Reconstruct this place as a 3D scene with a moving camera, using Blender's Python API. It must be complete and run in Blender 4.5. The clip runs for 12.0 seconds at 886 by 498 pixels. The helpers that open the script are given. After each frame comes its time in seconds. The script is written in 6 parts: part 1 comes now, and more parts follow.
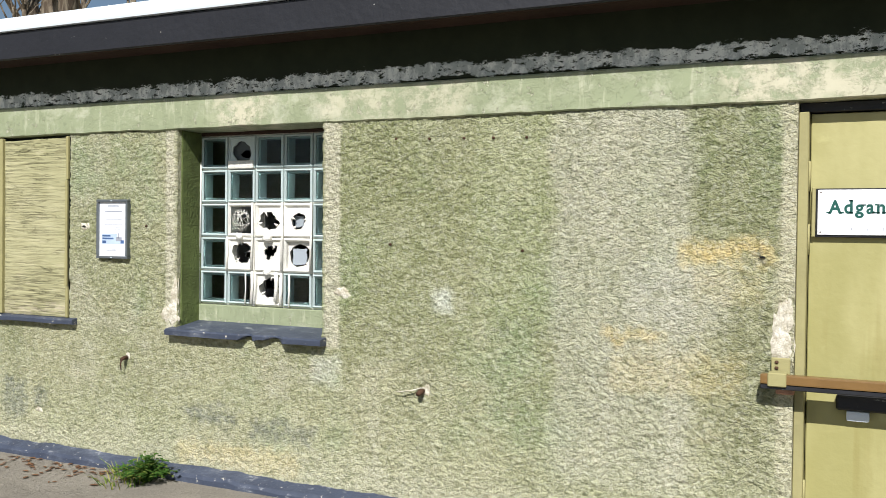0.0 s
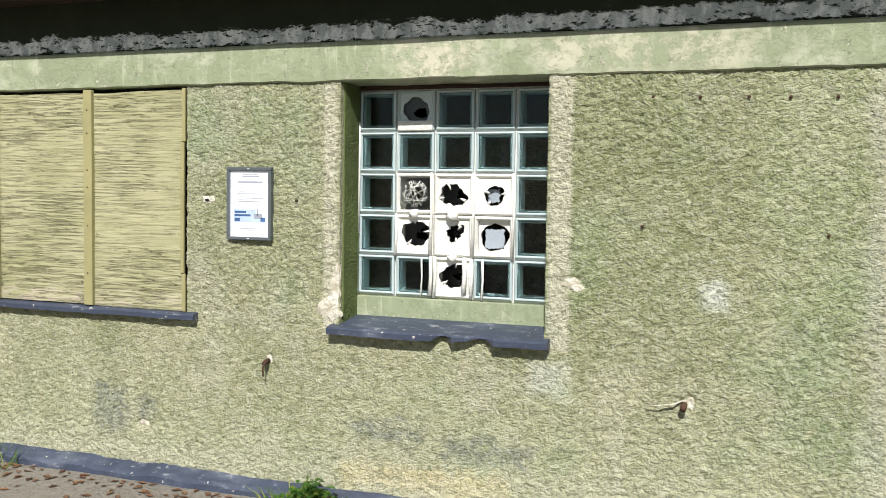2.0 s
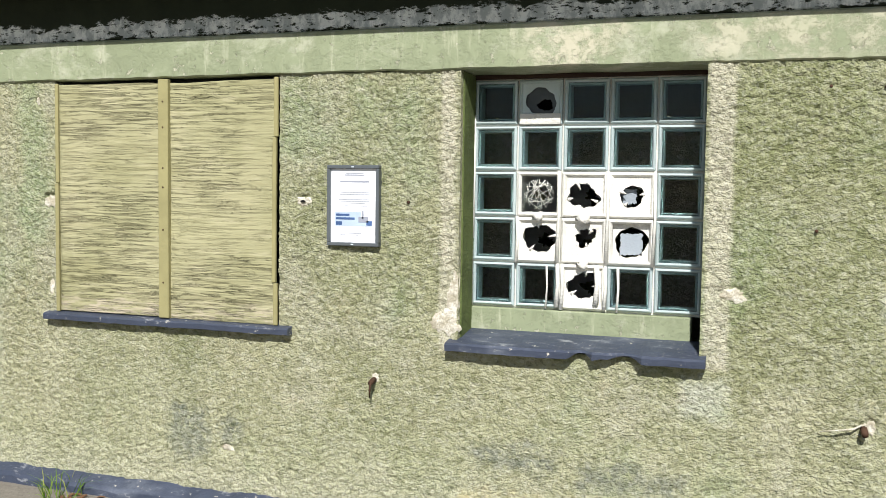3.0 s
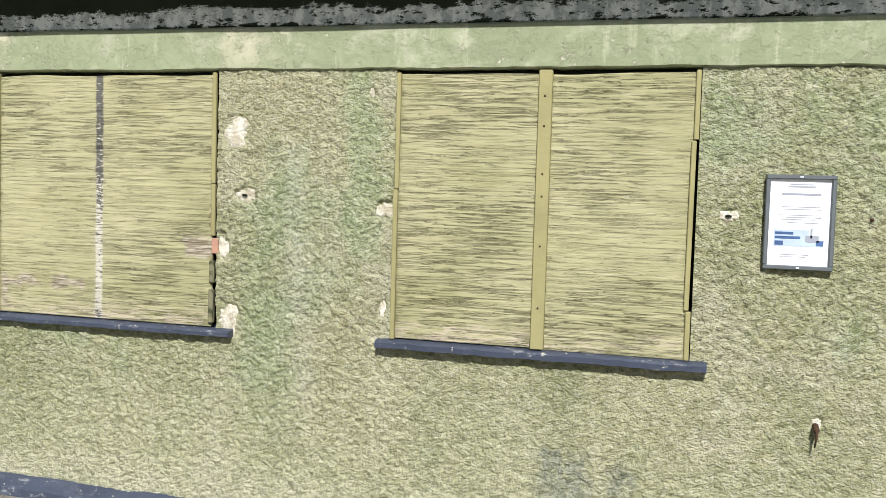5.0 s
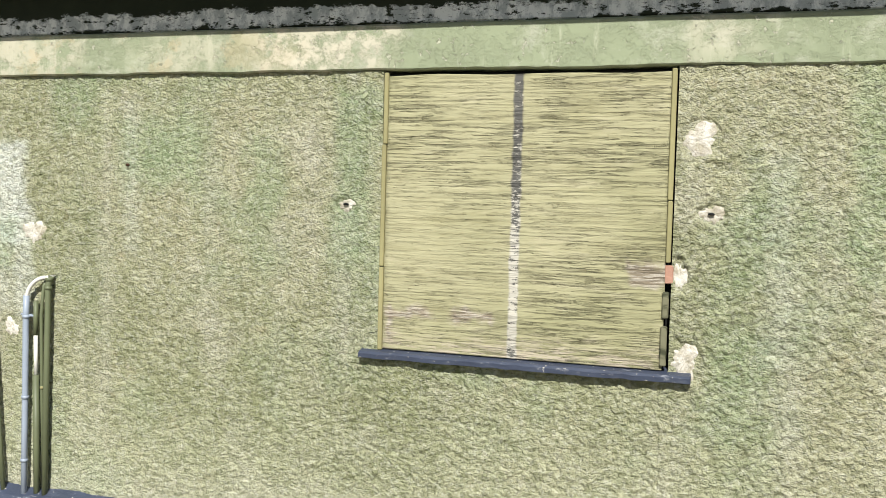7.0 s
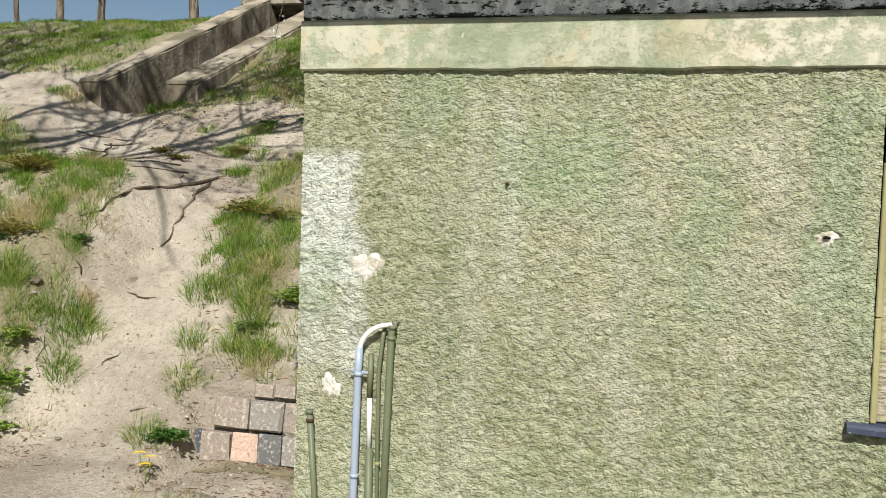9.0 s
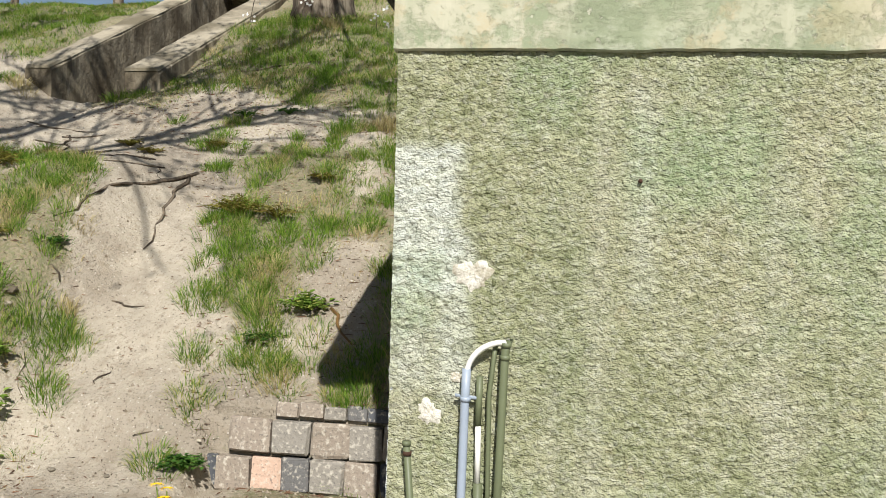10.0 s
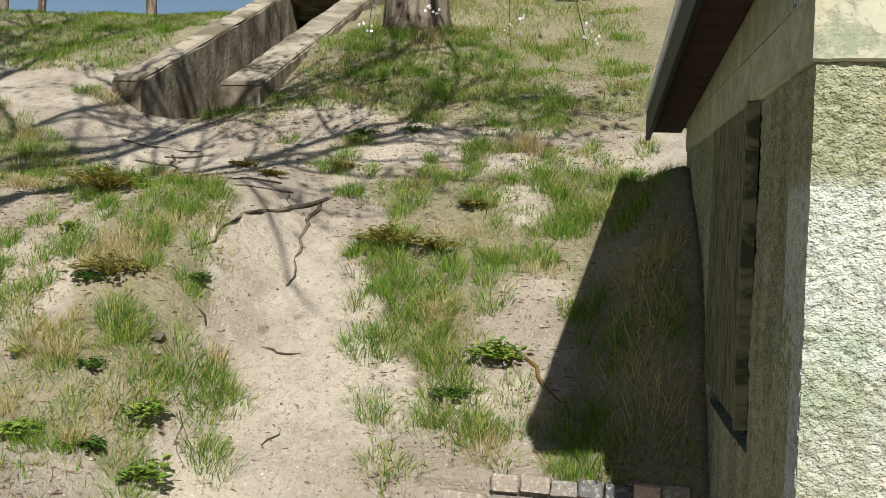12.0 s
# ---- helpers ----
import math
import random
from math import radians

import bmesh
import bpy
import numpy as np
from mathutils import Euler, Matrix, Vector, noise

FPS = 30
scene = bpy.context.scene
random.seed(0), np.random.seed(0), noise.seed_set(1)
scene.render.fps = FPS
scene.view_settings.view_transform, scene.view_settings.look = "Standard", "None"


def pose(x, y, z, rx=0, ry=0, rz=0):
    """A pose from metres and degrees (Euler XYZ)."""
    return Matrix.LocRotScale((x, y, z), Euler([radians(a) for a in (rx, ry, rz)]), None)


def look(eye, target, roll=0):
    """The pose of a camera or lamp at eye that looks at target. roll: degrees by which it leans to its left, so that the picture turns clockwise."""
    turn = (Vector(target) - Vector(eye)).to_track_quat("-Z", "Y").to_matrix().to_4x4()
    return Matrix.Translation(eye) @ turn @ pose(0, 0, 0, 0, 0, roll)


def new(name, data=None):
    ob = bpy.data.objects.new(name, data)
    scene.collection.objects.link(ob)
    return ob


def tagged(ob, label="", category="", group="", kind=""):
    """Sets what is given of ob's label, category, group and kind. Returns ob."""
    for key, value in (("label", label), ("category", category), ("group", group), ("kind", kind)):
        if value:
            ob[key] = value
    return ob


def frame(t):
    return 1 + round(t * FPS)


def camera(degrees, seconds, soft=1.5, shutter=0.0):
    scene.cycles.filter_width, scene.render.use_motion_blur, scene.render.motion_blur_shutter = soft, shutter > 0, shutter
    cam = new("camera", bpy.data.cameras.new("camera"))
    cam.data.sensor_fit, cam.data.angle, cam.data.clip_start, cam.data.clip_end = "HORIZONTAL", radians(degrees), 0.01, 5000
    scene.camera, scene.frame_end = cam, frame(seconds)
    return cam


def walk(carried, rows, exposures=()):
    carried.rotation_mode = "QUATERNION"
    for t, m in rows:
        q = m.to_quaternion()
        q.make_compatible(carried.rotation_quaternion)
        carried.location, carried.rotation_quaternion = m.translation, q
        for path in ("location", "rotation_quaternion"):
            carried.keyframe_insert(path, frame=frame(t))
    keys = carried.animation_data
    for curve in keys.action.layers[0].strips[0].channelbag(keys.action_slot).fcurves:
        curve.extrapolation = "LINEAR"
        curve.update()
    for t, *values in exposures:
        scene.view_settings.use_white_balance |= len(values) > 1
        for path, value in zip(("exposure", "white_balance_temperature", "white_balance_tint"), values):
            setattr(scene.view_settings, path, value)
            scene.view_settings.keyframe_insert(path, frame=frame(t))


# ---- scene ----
cam = camera(50.7, 12.0, soft=0.55)
PATH = [
    (0, (0.087, 0.28, 1.429), (-0.779, 2.082, 1.392), 0.7),
    (0.5, (-0.372, 0.333, 1.444), (-1.237, 2.136, 1.4), 0.7),
    (1, (-0.809, 0.391, 1.461), (-1.656, 2.202, 1.407), 0.7),
    (1.5, (-1.265, 0.478, 1.487), (-2.083, 2.302, 1.415), 0.7),
    (2, (-1.672, 0.524, 1.484), (-2.360, 2.399, 1.366), 0.9),
    (2.5, (-2.018, 0.629, 1.487), (-2.677, 2.514, 1.363), 0.9),
    (2.7, (-2.181, 0.679, 1.496), (-2.834, 2.565, 1.371), 0.8),
    (4.3, (-3.842, 0.76, 1.482), (-4.347, 2.691, 1.36), 1.8),
    (4.5, (-4.03, 0.771, 1.484), (-4.547, 2.699, 1.363), 1.9),
    (5, (-4.482, 0.758, 1.496), (-5.013, 2.682, 1.374), 1.7),
    (5.5, (-4.954, 0.811, 1.483), (-5.515, 2.726, 1.359), 1.7),
    (6, (-5.4, 0.824, 1.475), (-5.981, 2.734, 1.355), 1.7),
    (6.5, (-5.826, 0.856, 1.485), (-6.418, 2.763, 1.368), 1.7),
    (6.9, (-6.207, 0.911, 1.494), (-6.821, 2.811, 1.382), 1.6),
    (7, (-6.326, 0.914, 1.495), (-6.928, 2.818, 1.383), 1.5),
    (7.2, (-6.546, 0.924, 1.494), (-7.137, 2.831, 1.378), 1.4),
    (8.8, (-8.159, 1.204, 1.508), (-8.674, 3.135, 1.414), 1.9),
    (9, (-8.312, 1.232, 1.518), (-8.824, 3.163, 1.424), 1.9),
    (9.5, (-8.707, 1.402, 1.508), (-9.147, 3.351, 1.416), 1.9),
    (10, (-9.077, 1.508, 1.516), (-9.401, 3.479, 1.416), 1.7),
    (10.5, (-9.418, 1.622, 1.533), (-9.725, 3.596, 1.435), 1.8),
    (11, (-9.741, 1.823, 1.551), (-10.046, 3.798, 1.461), 1.8),
    (11.5, (-10.033, 1.934, 1.559), (-10.337, 3.909, 1.479), 1.8),
    (12, (-10.281, 2.026, 1.581), (-10.588, 4.001, 1.512), 1.9),
]
walk(cam, [(t, look(eye, target, roll)) for t, eye, target, roll in PATH])


# ---- sun and sky ----
SUN_WAY = Vector((0.53, -2.0, 1.9)).normalized()  # towards the sun
world = bpy.data.worlds.new("sky")
scene.world = world
world.use_nodes = True
wn = world.node_tree
sky = wn.nodes.new("ShaderNodeTexSky")
sky.sky_type = "NISHITA"
sky.sun_disc = False
sky.sun_elevation = math.asin(SUN_WAY.z)
sky.sun_rotation = math.atan2(SUN_WAY.x, SUN_WAY.y)
sky.air_density, sky.dust_density, sky.ozone_density = 1.0, 0.6, 1.5
wn.nodes["Background"].inputs["Strength"].default_value = 0.052
wn.links.new(sky.outputs[0], wn.nodes["Background"].inputs["Color"])
sun = new("sun", bpy.data.lights.new("sun", "SUN"))
sun.data.energy, sun.data.angle, sun.data.color = 5.0, radians(0.53), (1.0, 0.98, 0.945)
sun.matrix_world = look(SUN_WAY * 30, (0, 0, 0))
scene.view_settings.exposure = 0.38


# ---- tools for materials ----
def lin(r, g, b):
    """A linear colour from display values 0 to 255."""
    return tuple((v / 255 / 12.92 if v < 10.3 else ((v / 255 + 0.055) / 1.055) ** 2.4) for v in (r, g, b)) + (1.0,)


class Paint:
    """A small builder for one node material, in world metres."""

    def __init__(self, name, rough=0.8, metal=0.0, spec=0.3):
        self.m = bpy.data.materials.new(name)
        self.m.use_nodes = True
        self.t = self.m.node_tree
        self.bsdf = self.t.nodes["Principled BSDF"]
        self.set("Roughness", rough), self.set("Metallic", metal), self.set("Specular IOR Level", spec)
        self.pos = self.t.nodes.new("ShaderNodeNewGeometry").outputs["Position"]
        self.height, self.kept = None, {}

    def put(self, socket, v):
        if isinstance(v, bpy.types.NodeSocket):
            self.t.links.new(v, socket)
        else:
            socket.default_value = v

    def set(self, key, v):
        self.put(self.bsdf.inputs[key], v)

    def at(self, stretch=(1, 1, 1)):
        n = self.t.nodes.new("ShaderNodeMapping")
        self.t.links.new(self.pos, n.inputs["Vector"])
        n.inputs["Scale"].default_value = stretch
        return n.outputs[0]

    def noise(self, scale, detail=3.0, stretch=(1, 1, 1), rough=0.55, distort=0.0):
        key = (scale, detail, stretch, rough, distort)
        if key in self.kept:
            return self.kept[key]
        n = self.t.nodes.new("ShaderNodeTexNoise")
        self.put(n.inputs["Vector"], self.at(stretch))
        for k, v in (("Scale", scale), ("Detail", detail), ("Roughness", rough), ("Distortion", distort)):
            n.inputs[k].default_value = v
        self.kept[key] = n.outputs["Fac"]
        return n.outputs["Fac"]

    def cells(self, scale, stretch=(1, 1, 1), out="Distance"):
        n = self.t.nodes.new("ShaderNodeTexVoronoi")
        self.put(n.inputs["Vector"], self.at(stretch))
        n.inputs["Scale"].default_value = scale
        return n.outputs[out]

    def calc(self, op, a, b=0.0, clamp=False):
        n = self.t.nodes.new("ShaderNodeMath")
        n.operation, n.use_clamp = op, clamp
        self.put(n.inputs[0], a), self.put(n.inputs[1], b)
        return n.outputs[0]

    def step(self, v, low, high, a=0.0, b=1.0):
        n = self.t.nodes.new("ShaderNodeMapRange")
        n.interpolation_type = "SMOOTHSTEP"
        self.put(n.inputs["Value"], v)
        for i, k in ((1, low), (2, high), (3, a), (4, b)):
            n.inputs[i].default_value = k
        return n.outputs[0]

    def mix(self, f, a, b, how="MIX"):
        n = self.t.nodes.new("ShaderNodeMix")
        n.data_type, n.blend_type = "RGBA", how
        self.put(n.inputs[0], f), self.put(n.inputs[6], a), self.put(n.inputs[7], b)
        return n.outputs[2]

    def axes(self):
        n = self.t.nodes.new("ShaderNodeSeparateXYZ")
        self.t.links.new(self.pos, n.inputs[0])
        return n.outputs

    def blot(self, x0, x1, z0, z1, soft=0.06, wobble=0.1, scale=9.0, axis=0):
        """1 inside a ragged rectangle of the facade, 0 outside."""
        a = self.axes()
        n1 = self.calc("MULTIPLY", self.calc("SUBTRACT", self.noise(scale, 4), 0.5), wobble * 2)
        n2 = self.calc("MULTIPLY", self.calc("SUBTRACT", self.noise(scale * 1.17, 4, (1.1, 1, 0.9)), 0.5), wobble * 2)
        x, z = self.calc("ADD", a[axis], n1), self.calc("ADD", a[2], n2)
        f = self.calc("MULTIPLY", self.step(x, x0 - soft, x0 + soft), self.step(x, x1 - soft, x1 + soft, 1, 0))
        return self.calc("MULTIPLY", f, self.calc("MULTIPLY", self.step(z, z0 - soft, z0 + soft), self.step(z, z1 - soft, z1 + soft, 1, 0)))

    def random(self):
        return self.t.nodes.new("ShaderNodeObjectInfo").outputs["Random"]

    def island(self):
        return self.t.nodes.new("ShaderNodeNewGeometry").outputs["Random Per Island"]

    def bump(self, h, dist=0.004, strength=1.0):
        n = self.t.nodes.new("ShaderNodeBump")
        n.inputs["Strength"].default_value, n.inputs["Distance"].default_value = strength, dist
        self.put(n.inputs["Height"], h)
        if self.height is not None:
            self.t.links.new(self.height, n.inputs["Normal"])
        self.height = n.outputs[0]
        self.set("Normal", self.height)
        return self

    def color(self, c):
        self.set("Base Color", c)
        return self


def plain(name, rgb, rough=0.7, metal=0.0, vary=0.15, scale=30.0, relief=0.001, spec=0.3):
    """One colour with grain and larger, weak blotches."""
    p = Paint(name, rough, metal, spec)
    c = lin(*rgb)
    d = tuple(v * (1 - 2 * vary) for v in c[:3]) + (1,)
    e = tuple(min(1, v * (1 + vary)) for v in c[:3]) + (1,)
    p.color(p.mix(p.step(p.noise(scale * 0.15, 3), 0.3, 0.7), p.mix(p.noise(scale, 4), d, c), p.mix(p.noise(scale, 4), c, e)))
    if relief:
        p.bump(p.noise(scale * 3, 3), relief)
    return p.m


# ---- materials ----
def roughcast(name="roughcast", corner=False):
    """Olive-painted roughcast, mossy, faded and patched; corner adds the bare strip at the arris of the end wall."""
    p = Paint(name, 0.95, spec=0.1)
    big, mid, fine = p.noise(0.9, 4), p.noise(3.2, 5, distort=0.4), p.noise(55, 3, (1, 1, 1.3))
    c = p.mix(p.step(big, 0.35, 0.65), lin(120, 121, 82), lin(140, 136, 100))
    c = p.mix(p.step(mid, 0.5, 0.74, 0, 0.6), c, lin(160, 154, 126))
    c = p.mix(p.step(p.noise(2.1, 5, (1, 1, 0.8)), 0.5, 0.7, 0, 0.65), c, lin(110, 125, 84))
    c = p.mix(p.step(p.noise(4.5, 4, (1, 1, 0.12)), 0.54, 0.76, 0, 0.5), c, lin(166, 160, 134))
    c = p.mix(p.step(p.noise(3.3, 4, (1, 1, 0.1)), 0.56, 0.74, 0, 0.45), c, lin(94, 100, 64))
    # worn bare patches and moss of hand size
    c = p.mix(p.step(p.noise(14, 6, (1, 1, 1.1), 0.72), 0.56, 0.7, 0, 0.5), c, lin(176, 168, 142))
    c = p.mix(p.step(p.noise(9, 6, (1.2, 1, 1), 0.75), 0.56, 0.7, 0, 0.4), c, lin(94, 98, 62))
    c = p.mix(p.step(p.noise(6.5, 6, (1, 1, 1), 0.7), 0.58, 0.72, 0, 0.35), c, lin(150, 132, 96))
    if not corner:
        # upright zones of old paint between the glazed opening and the door
        for x0, x1, z0, z1, k, rgb in ((-2.6, -1.75, 0.75, 2.05, 0.42, (106, 110, 66)), (-1.76, -1.36, 1.0, 2.05, 0.35, (122, 132, 84)), (-1.36, -0.72, 0.25, 2.05, 0.42, (164, 160, 138)),
                                       (-0.72, -0.325, 1.38, 2.05, 0.62, (96, 100, 62)), (-0.6, -0.325, 0.0, 1.15, 0.5, (104, 104, 70)), (-1.0, -0.55, 1.0, 1.3, 0.35, (168, 164, 144))):
            c = p.mix(p.calc("MULTIPLY", p.blot(x0, x1, z0, z1, 0.05, 0.09, 5), k), c, lin(*rgb))
        # bare grey arrises of the glazed opening and door
        for x0, x1 in ((-3.735, -3.672), (-2.64, -2.545)):
            c = p.mix(p.calc("MULTIPLY", p.blot(x0, x1, 0.8, 2.0, 0.012, 0.02, 12), 0.75), c, lin(176, 168, 140))
        c = p.mix(p.calc("MULTIPLY", p.blot(-0.345, -0.265, 0.0, 2.05, 0.02, 0.04, 12), 0.8), c, lin(170, 162, 130))
        # ochre and tar smears
        for x0, x1, z0, z1, k in ((-0.76, -0.36, 1.31, 1.40, 0.95), (-0.7, -0.42, 1.14, 1.28, 0.22), (-1.12, -0.82, 0.945, 0.985, 0.95), (-3.635, -2.785, 0.08, 0.2, 0.85), (-1.085, -0.485, 0.7, 0.9, 0.3)):
            c = p.mix(p.calc("MULTIPLY", p.blot(x0, x1, z0, z1, 0.035, 0.1, 9), k * 0.8), c, lin(184, 160, 100))
        for x0, x1, z0, z1 in ((-3.6, -3.2, 0.33, 0.41), (-3.12, -2.7, 0.27, 0.37), (-4.805, -4.705, 0.3, 0.42), (-0.47, -0.385, 1.31, 1.35), (-5.085, -4.885, 0.2, 0.45)):
            c = p.mix(p.calc("MULTIPLY", p.calc("MULTIPLY", p.blot(x0, x1, z0, z1, 0.04, 0.1, 12), p.step(p.noise(24, 4, (1, 1, 0.8), 0.7), 0.34, 0.5)), 1.0), c, lin(72, 78, 70))
        # faded vertical drips and pale spots
        for x0, x1, z0, z1, k in ((-6.24, -6.14, 0.9, 1.7, 0.22), (-6.18, -6.08, 0.6, 1.3, 0.15), (-9.9, -9.52, 1.22, 1.70, 1.0), (-9.9, -9.6, 0.9, 1.26, 0.5), (-9.58, -9.47, 0.86, 1.42, 0.65), (-1.985, -1.885, 1.02, 1.14, 0.9), (-2.715, -2.545, 0.6, 0.76, 0.5), (-8.98, -8.9, 1.2, 1.9, 0.3)):
            c = p.mix(p.calc("MULTIPLY", p.blot(x0, x1, z0, z1, 0.035, 0.05, 11), k * 0.72), c, lin(190, 190, 170))
        for x0, x1, z0, z1 in ((-9.74, -9.58, 1.1, 1.35), (-8.35, -8.2, 1.4, 1.75), (-7.95, -7.76, 1.2, 1.95), (-5.95, -5.8, 1.2, 2.0), (-9.0, -8.6, 1.5, 1.8)):
            c = p.mix(p.calc("MULTIPLY", p.blot(x0, x1, z0, z1, 0.06, 0.15, 7), 0.4), c, lin(112, 134, 90))
    a = p.axes()
    # lower wall paler, in two steps with ragged upper edges
    c = p.mix(p.calc("MULTIPLY", p.step(p.calc("ADD", a[2], p.calc("MULTIPLY", p.noise(2.4, 5), 0.9)), 0.6, 1.3, 1, 0), 0.34), c, lin(168, 166, 128))
    c = p.mix(p.calc("MULTIPLY", p.step(p.calc("ADD", a[2], p.calc("MULTIPLY", p.noise(6, 4), 0.3)), 0.2, 0.45, 1, 0), 0.4), c, lin(172, 166, 138))
    if corner:
        c = p.mix(p.calc("MULTIPLY", p.blot(-20, 20, 0.2, 1.6, 0.05, 0.05, 9), p.calc("MULTIPLY", p.step(p.calc("ADD", a[1], p.calc("MULTIPLY", p.noise(9, 4), 0.05)), 4.64, 4.66, 1, 0), 0.9)), c, lin(178, 180, 172))
        c = p.mix(p.step(p.noise(5, 5, (1, 1, 0.3)), 0.5, 0.62, 0, 0.5), c, lin(84, 80, 58))
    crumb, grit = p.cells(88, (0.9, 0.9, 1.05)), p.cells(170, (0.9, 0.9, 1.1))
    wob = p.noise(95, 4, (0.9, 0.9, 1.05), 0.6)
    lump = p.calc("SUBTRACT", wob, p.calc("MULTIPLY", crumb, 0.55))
    # each crumb its own tone, crevice shade painted into the pits
    tone = p.t.nodes.new("ShaderNodeSeparateColor")
    p.put(tone.inputs[0], p.cells(44, (0.8, 0.8, 1.1), "Color"))
    c = p.mix(p.calc("MULTIPLY", tone.outputs[0], 0.26), c, lin(192, 187, 146))
    c = p.mix(p.calc("MULTIPLY", p.step(tone.outputs[1], 0.5, 1.0), 0.38), c, lin(88, 92, 54))
    c = p.mix(p.step(fine, 0.45, 0.7, 0.0, 0.25), c, lin(190, 186, 164))
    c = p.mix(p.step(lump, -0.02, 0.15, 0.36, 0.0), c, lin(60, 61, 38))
    p.color(p.mix(1.0, c, (1.28, 1.33, 1.56, 1), "MULTIPLY"))
    p.bump(lump, 0.011, 1.0)
    p.bump(p.calc("MULTIPLY", grit, -1.0), 0.005, 0.8)
    return p.m


def peeled(name, base, under, amount):
    """Smooth paint over render, worn thin and peeled in ragged patches, with drips and hairline dirt."""
    p = Paint(name, 0.75, spec=0.25)
    c = p.mix(p.step(p.noise(2.2, 5), 0.35, 0.65), tuple(v * 0.9 for v in base[:3]) + (1,), base)
    cloud = p.noise(5.5, 9, (1, 1, 1.3), 0.74, 0.2)
    c = p.mix(p.step(cloud, 0.52 - amount, 0.70 - amount, 0, 0.75), c, under)
    c = p.mix(p.step(p.noise(13, 6, (1, 1, 0.16), 0.7), 0.55, 0.7, 0, 0.5), c, lin(196, 196, 172))
    chip = p.step(p.noise(26, 6, (1, 1, 1.1), 0.75), 0.6, 0.64)
    c = p.mix(p.calc("MULTIPLY", chip, 0.55), c, lin(214, 210, 188))
    ragged = p.step(p.noise(8, 9, (1, 1, 1.2), 0.78), 0.40, 0.56)
    for x0, x1, k in ((-3.4, -2.98, 0.85), (-2.7, -1.8, 0.6), (-0.64, 0.8, 0.85), (-8.35, -7.65, 0.95), (-9.8, -9.2, 0.7), (-8.9, -8.5, 0.5), (-6.55, -6.3, 0.5)):
        c = p.mix(p.calc("MULTIPLY", p.calc("MULTIPLY", p.blot(x0, x1, 1.98, 2.21, 0.09, 0.2, 5), ragged), k), c, p.mix(p.noise(9, 5), lin(204, 198, 176), lin(188, 182, 160)))
    c = p.mix(p.calc("MULTIPLY", p.blot(-9.9, -8.2, 1.95, 2.25, 0.3, 0.3, 4), p.step(p.noise(4.2, 6, (1, 1, 1.2), 0.7), 0.52, 0.6, 0, 0.6)), c, lin(186, 168, 132))
    # green-black streaks and dirt at the lower edge
    c = p.mix(p.step(p.noise(17, 6, (1, 1, 0.3), 0.72), 0.66, 0.72, 0, 0.5), c, lin(92, 98, 70))
    p.color(c)
    p.bump(p.calc("ADD", p.calc("MULTIPLY", chip, -0.5), p.calc("MULTIPLY", p.calc("ADD", ragged, p.noise(40, 4)), 0.4)), 0.004)
    return p.m


def dark_over_white():
    """Black-green strip under the eaves with worn, flaking white paint at its foot."""
    p = Paint("dark_render", 0.8, spec=0.2)
    a = p.axes()
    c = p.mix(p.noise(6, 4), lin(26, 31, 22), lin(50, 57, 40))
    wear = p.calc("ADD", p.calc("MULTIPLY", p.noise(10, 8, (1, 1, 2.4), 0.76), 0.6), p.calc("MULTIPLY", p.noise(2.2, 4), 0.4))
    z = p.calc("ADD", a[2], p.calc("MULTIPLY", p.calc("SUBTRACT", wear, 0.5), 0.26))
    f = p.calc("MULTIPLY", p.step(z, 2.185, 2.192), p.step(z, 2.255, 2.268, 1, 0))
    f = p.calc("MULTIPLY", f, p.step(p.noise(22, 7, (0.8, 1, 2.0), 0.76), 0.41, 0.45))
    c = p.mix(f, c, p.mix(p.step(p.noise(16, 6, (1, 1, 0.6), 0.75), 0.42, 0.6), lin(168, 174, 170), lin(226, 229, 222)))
    p.color(c)
    p.bump(p.noise(40, 4), 0.0015)
    return p.m


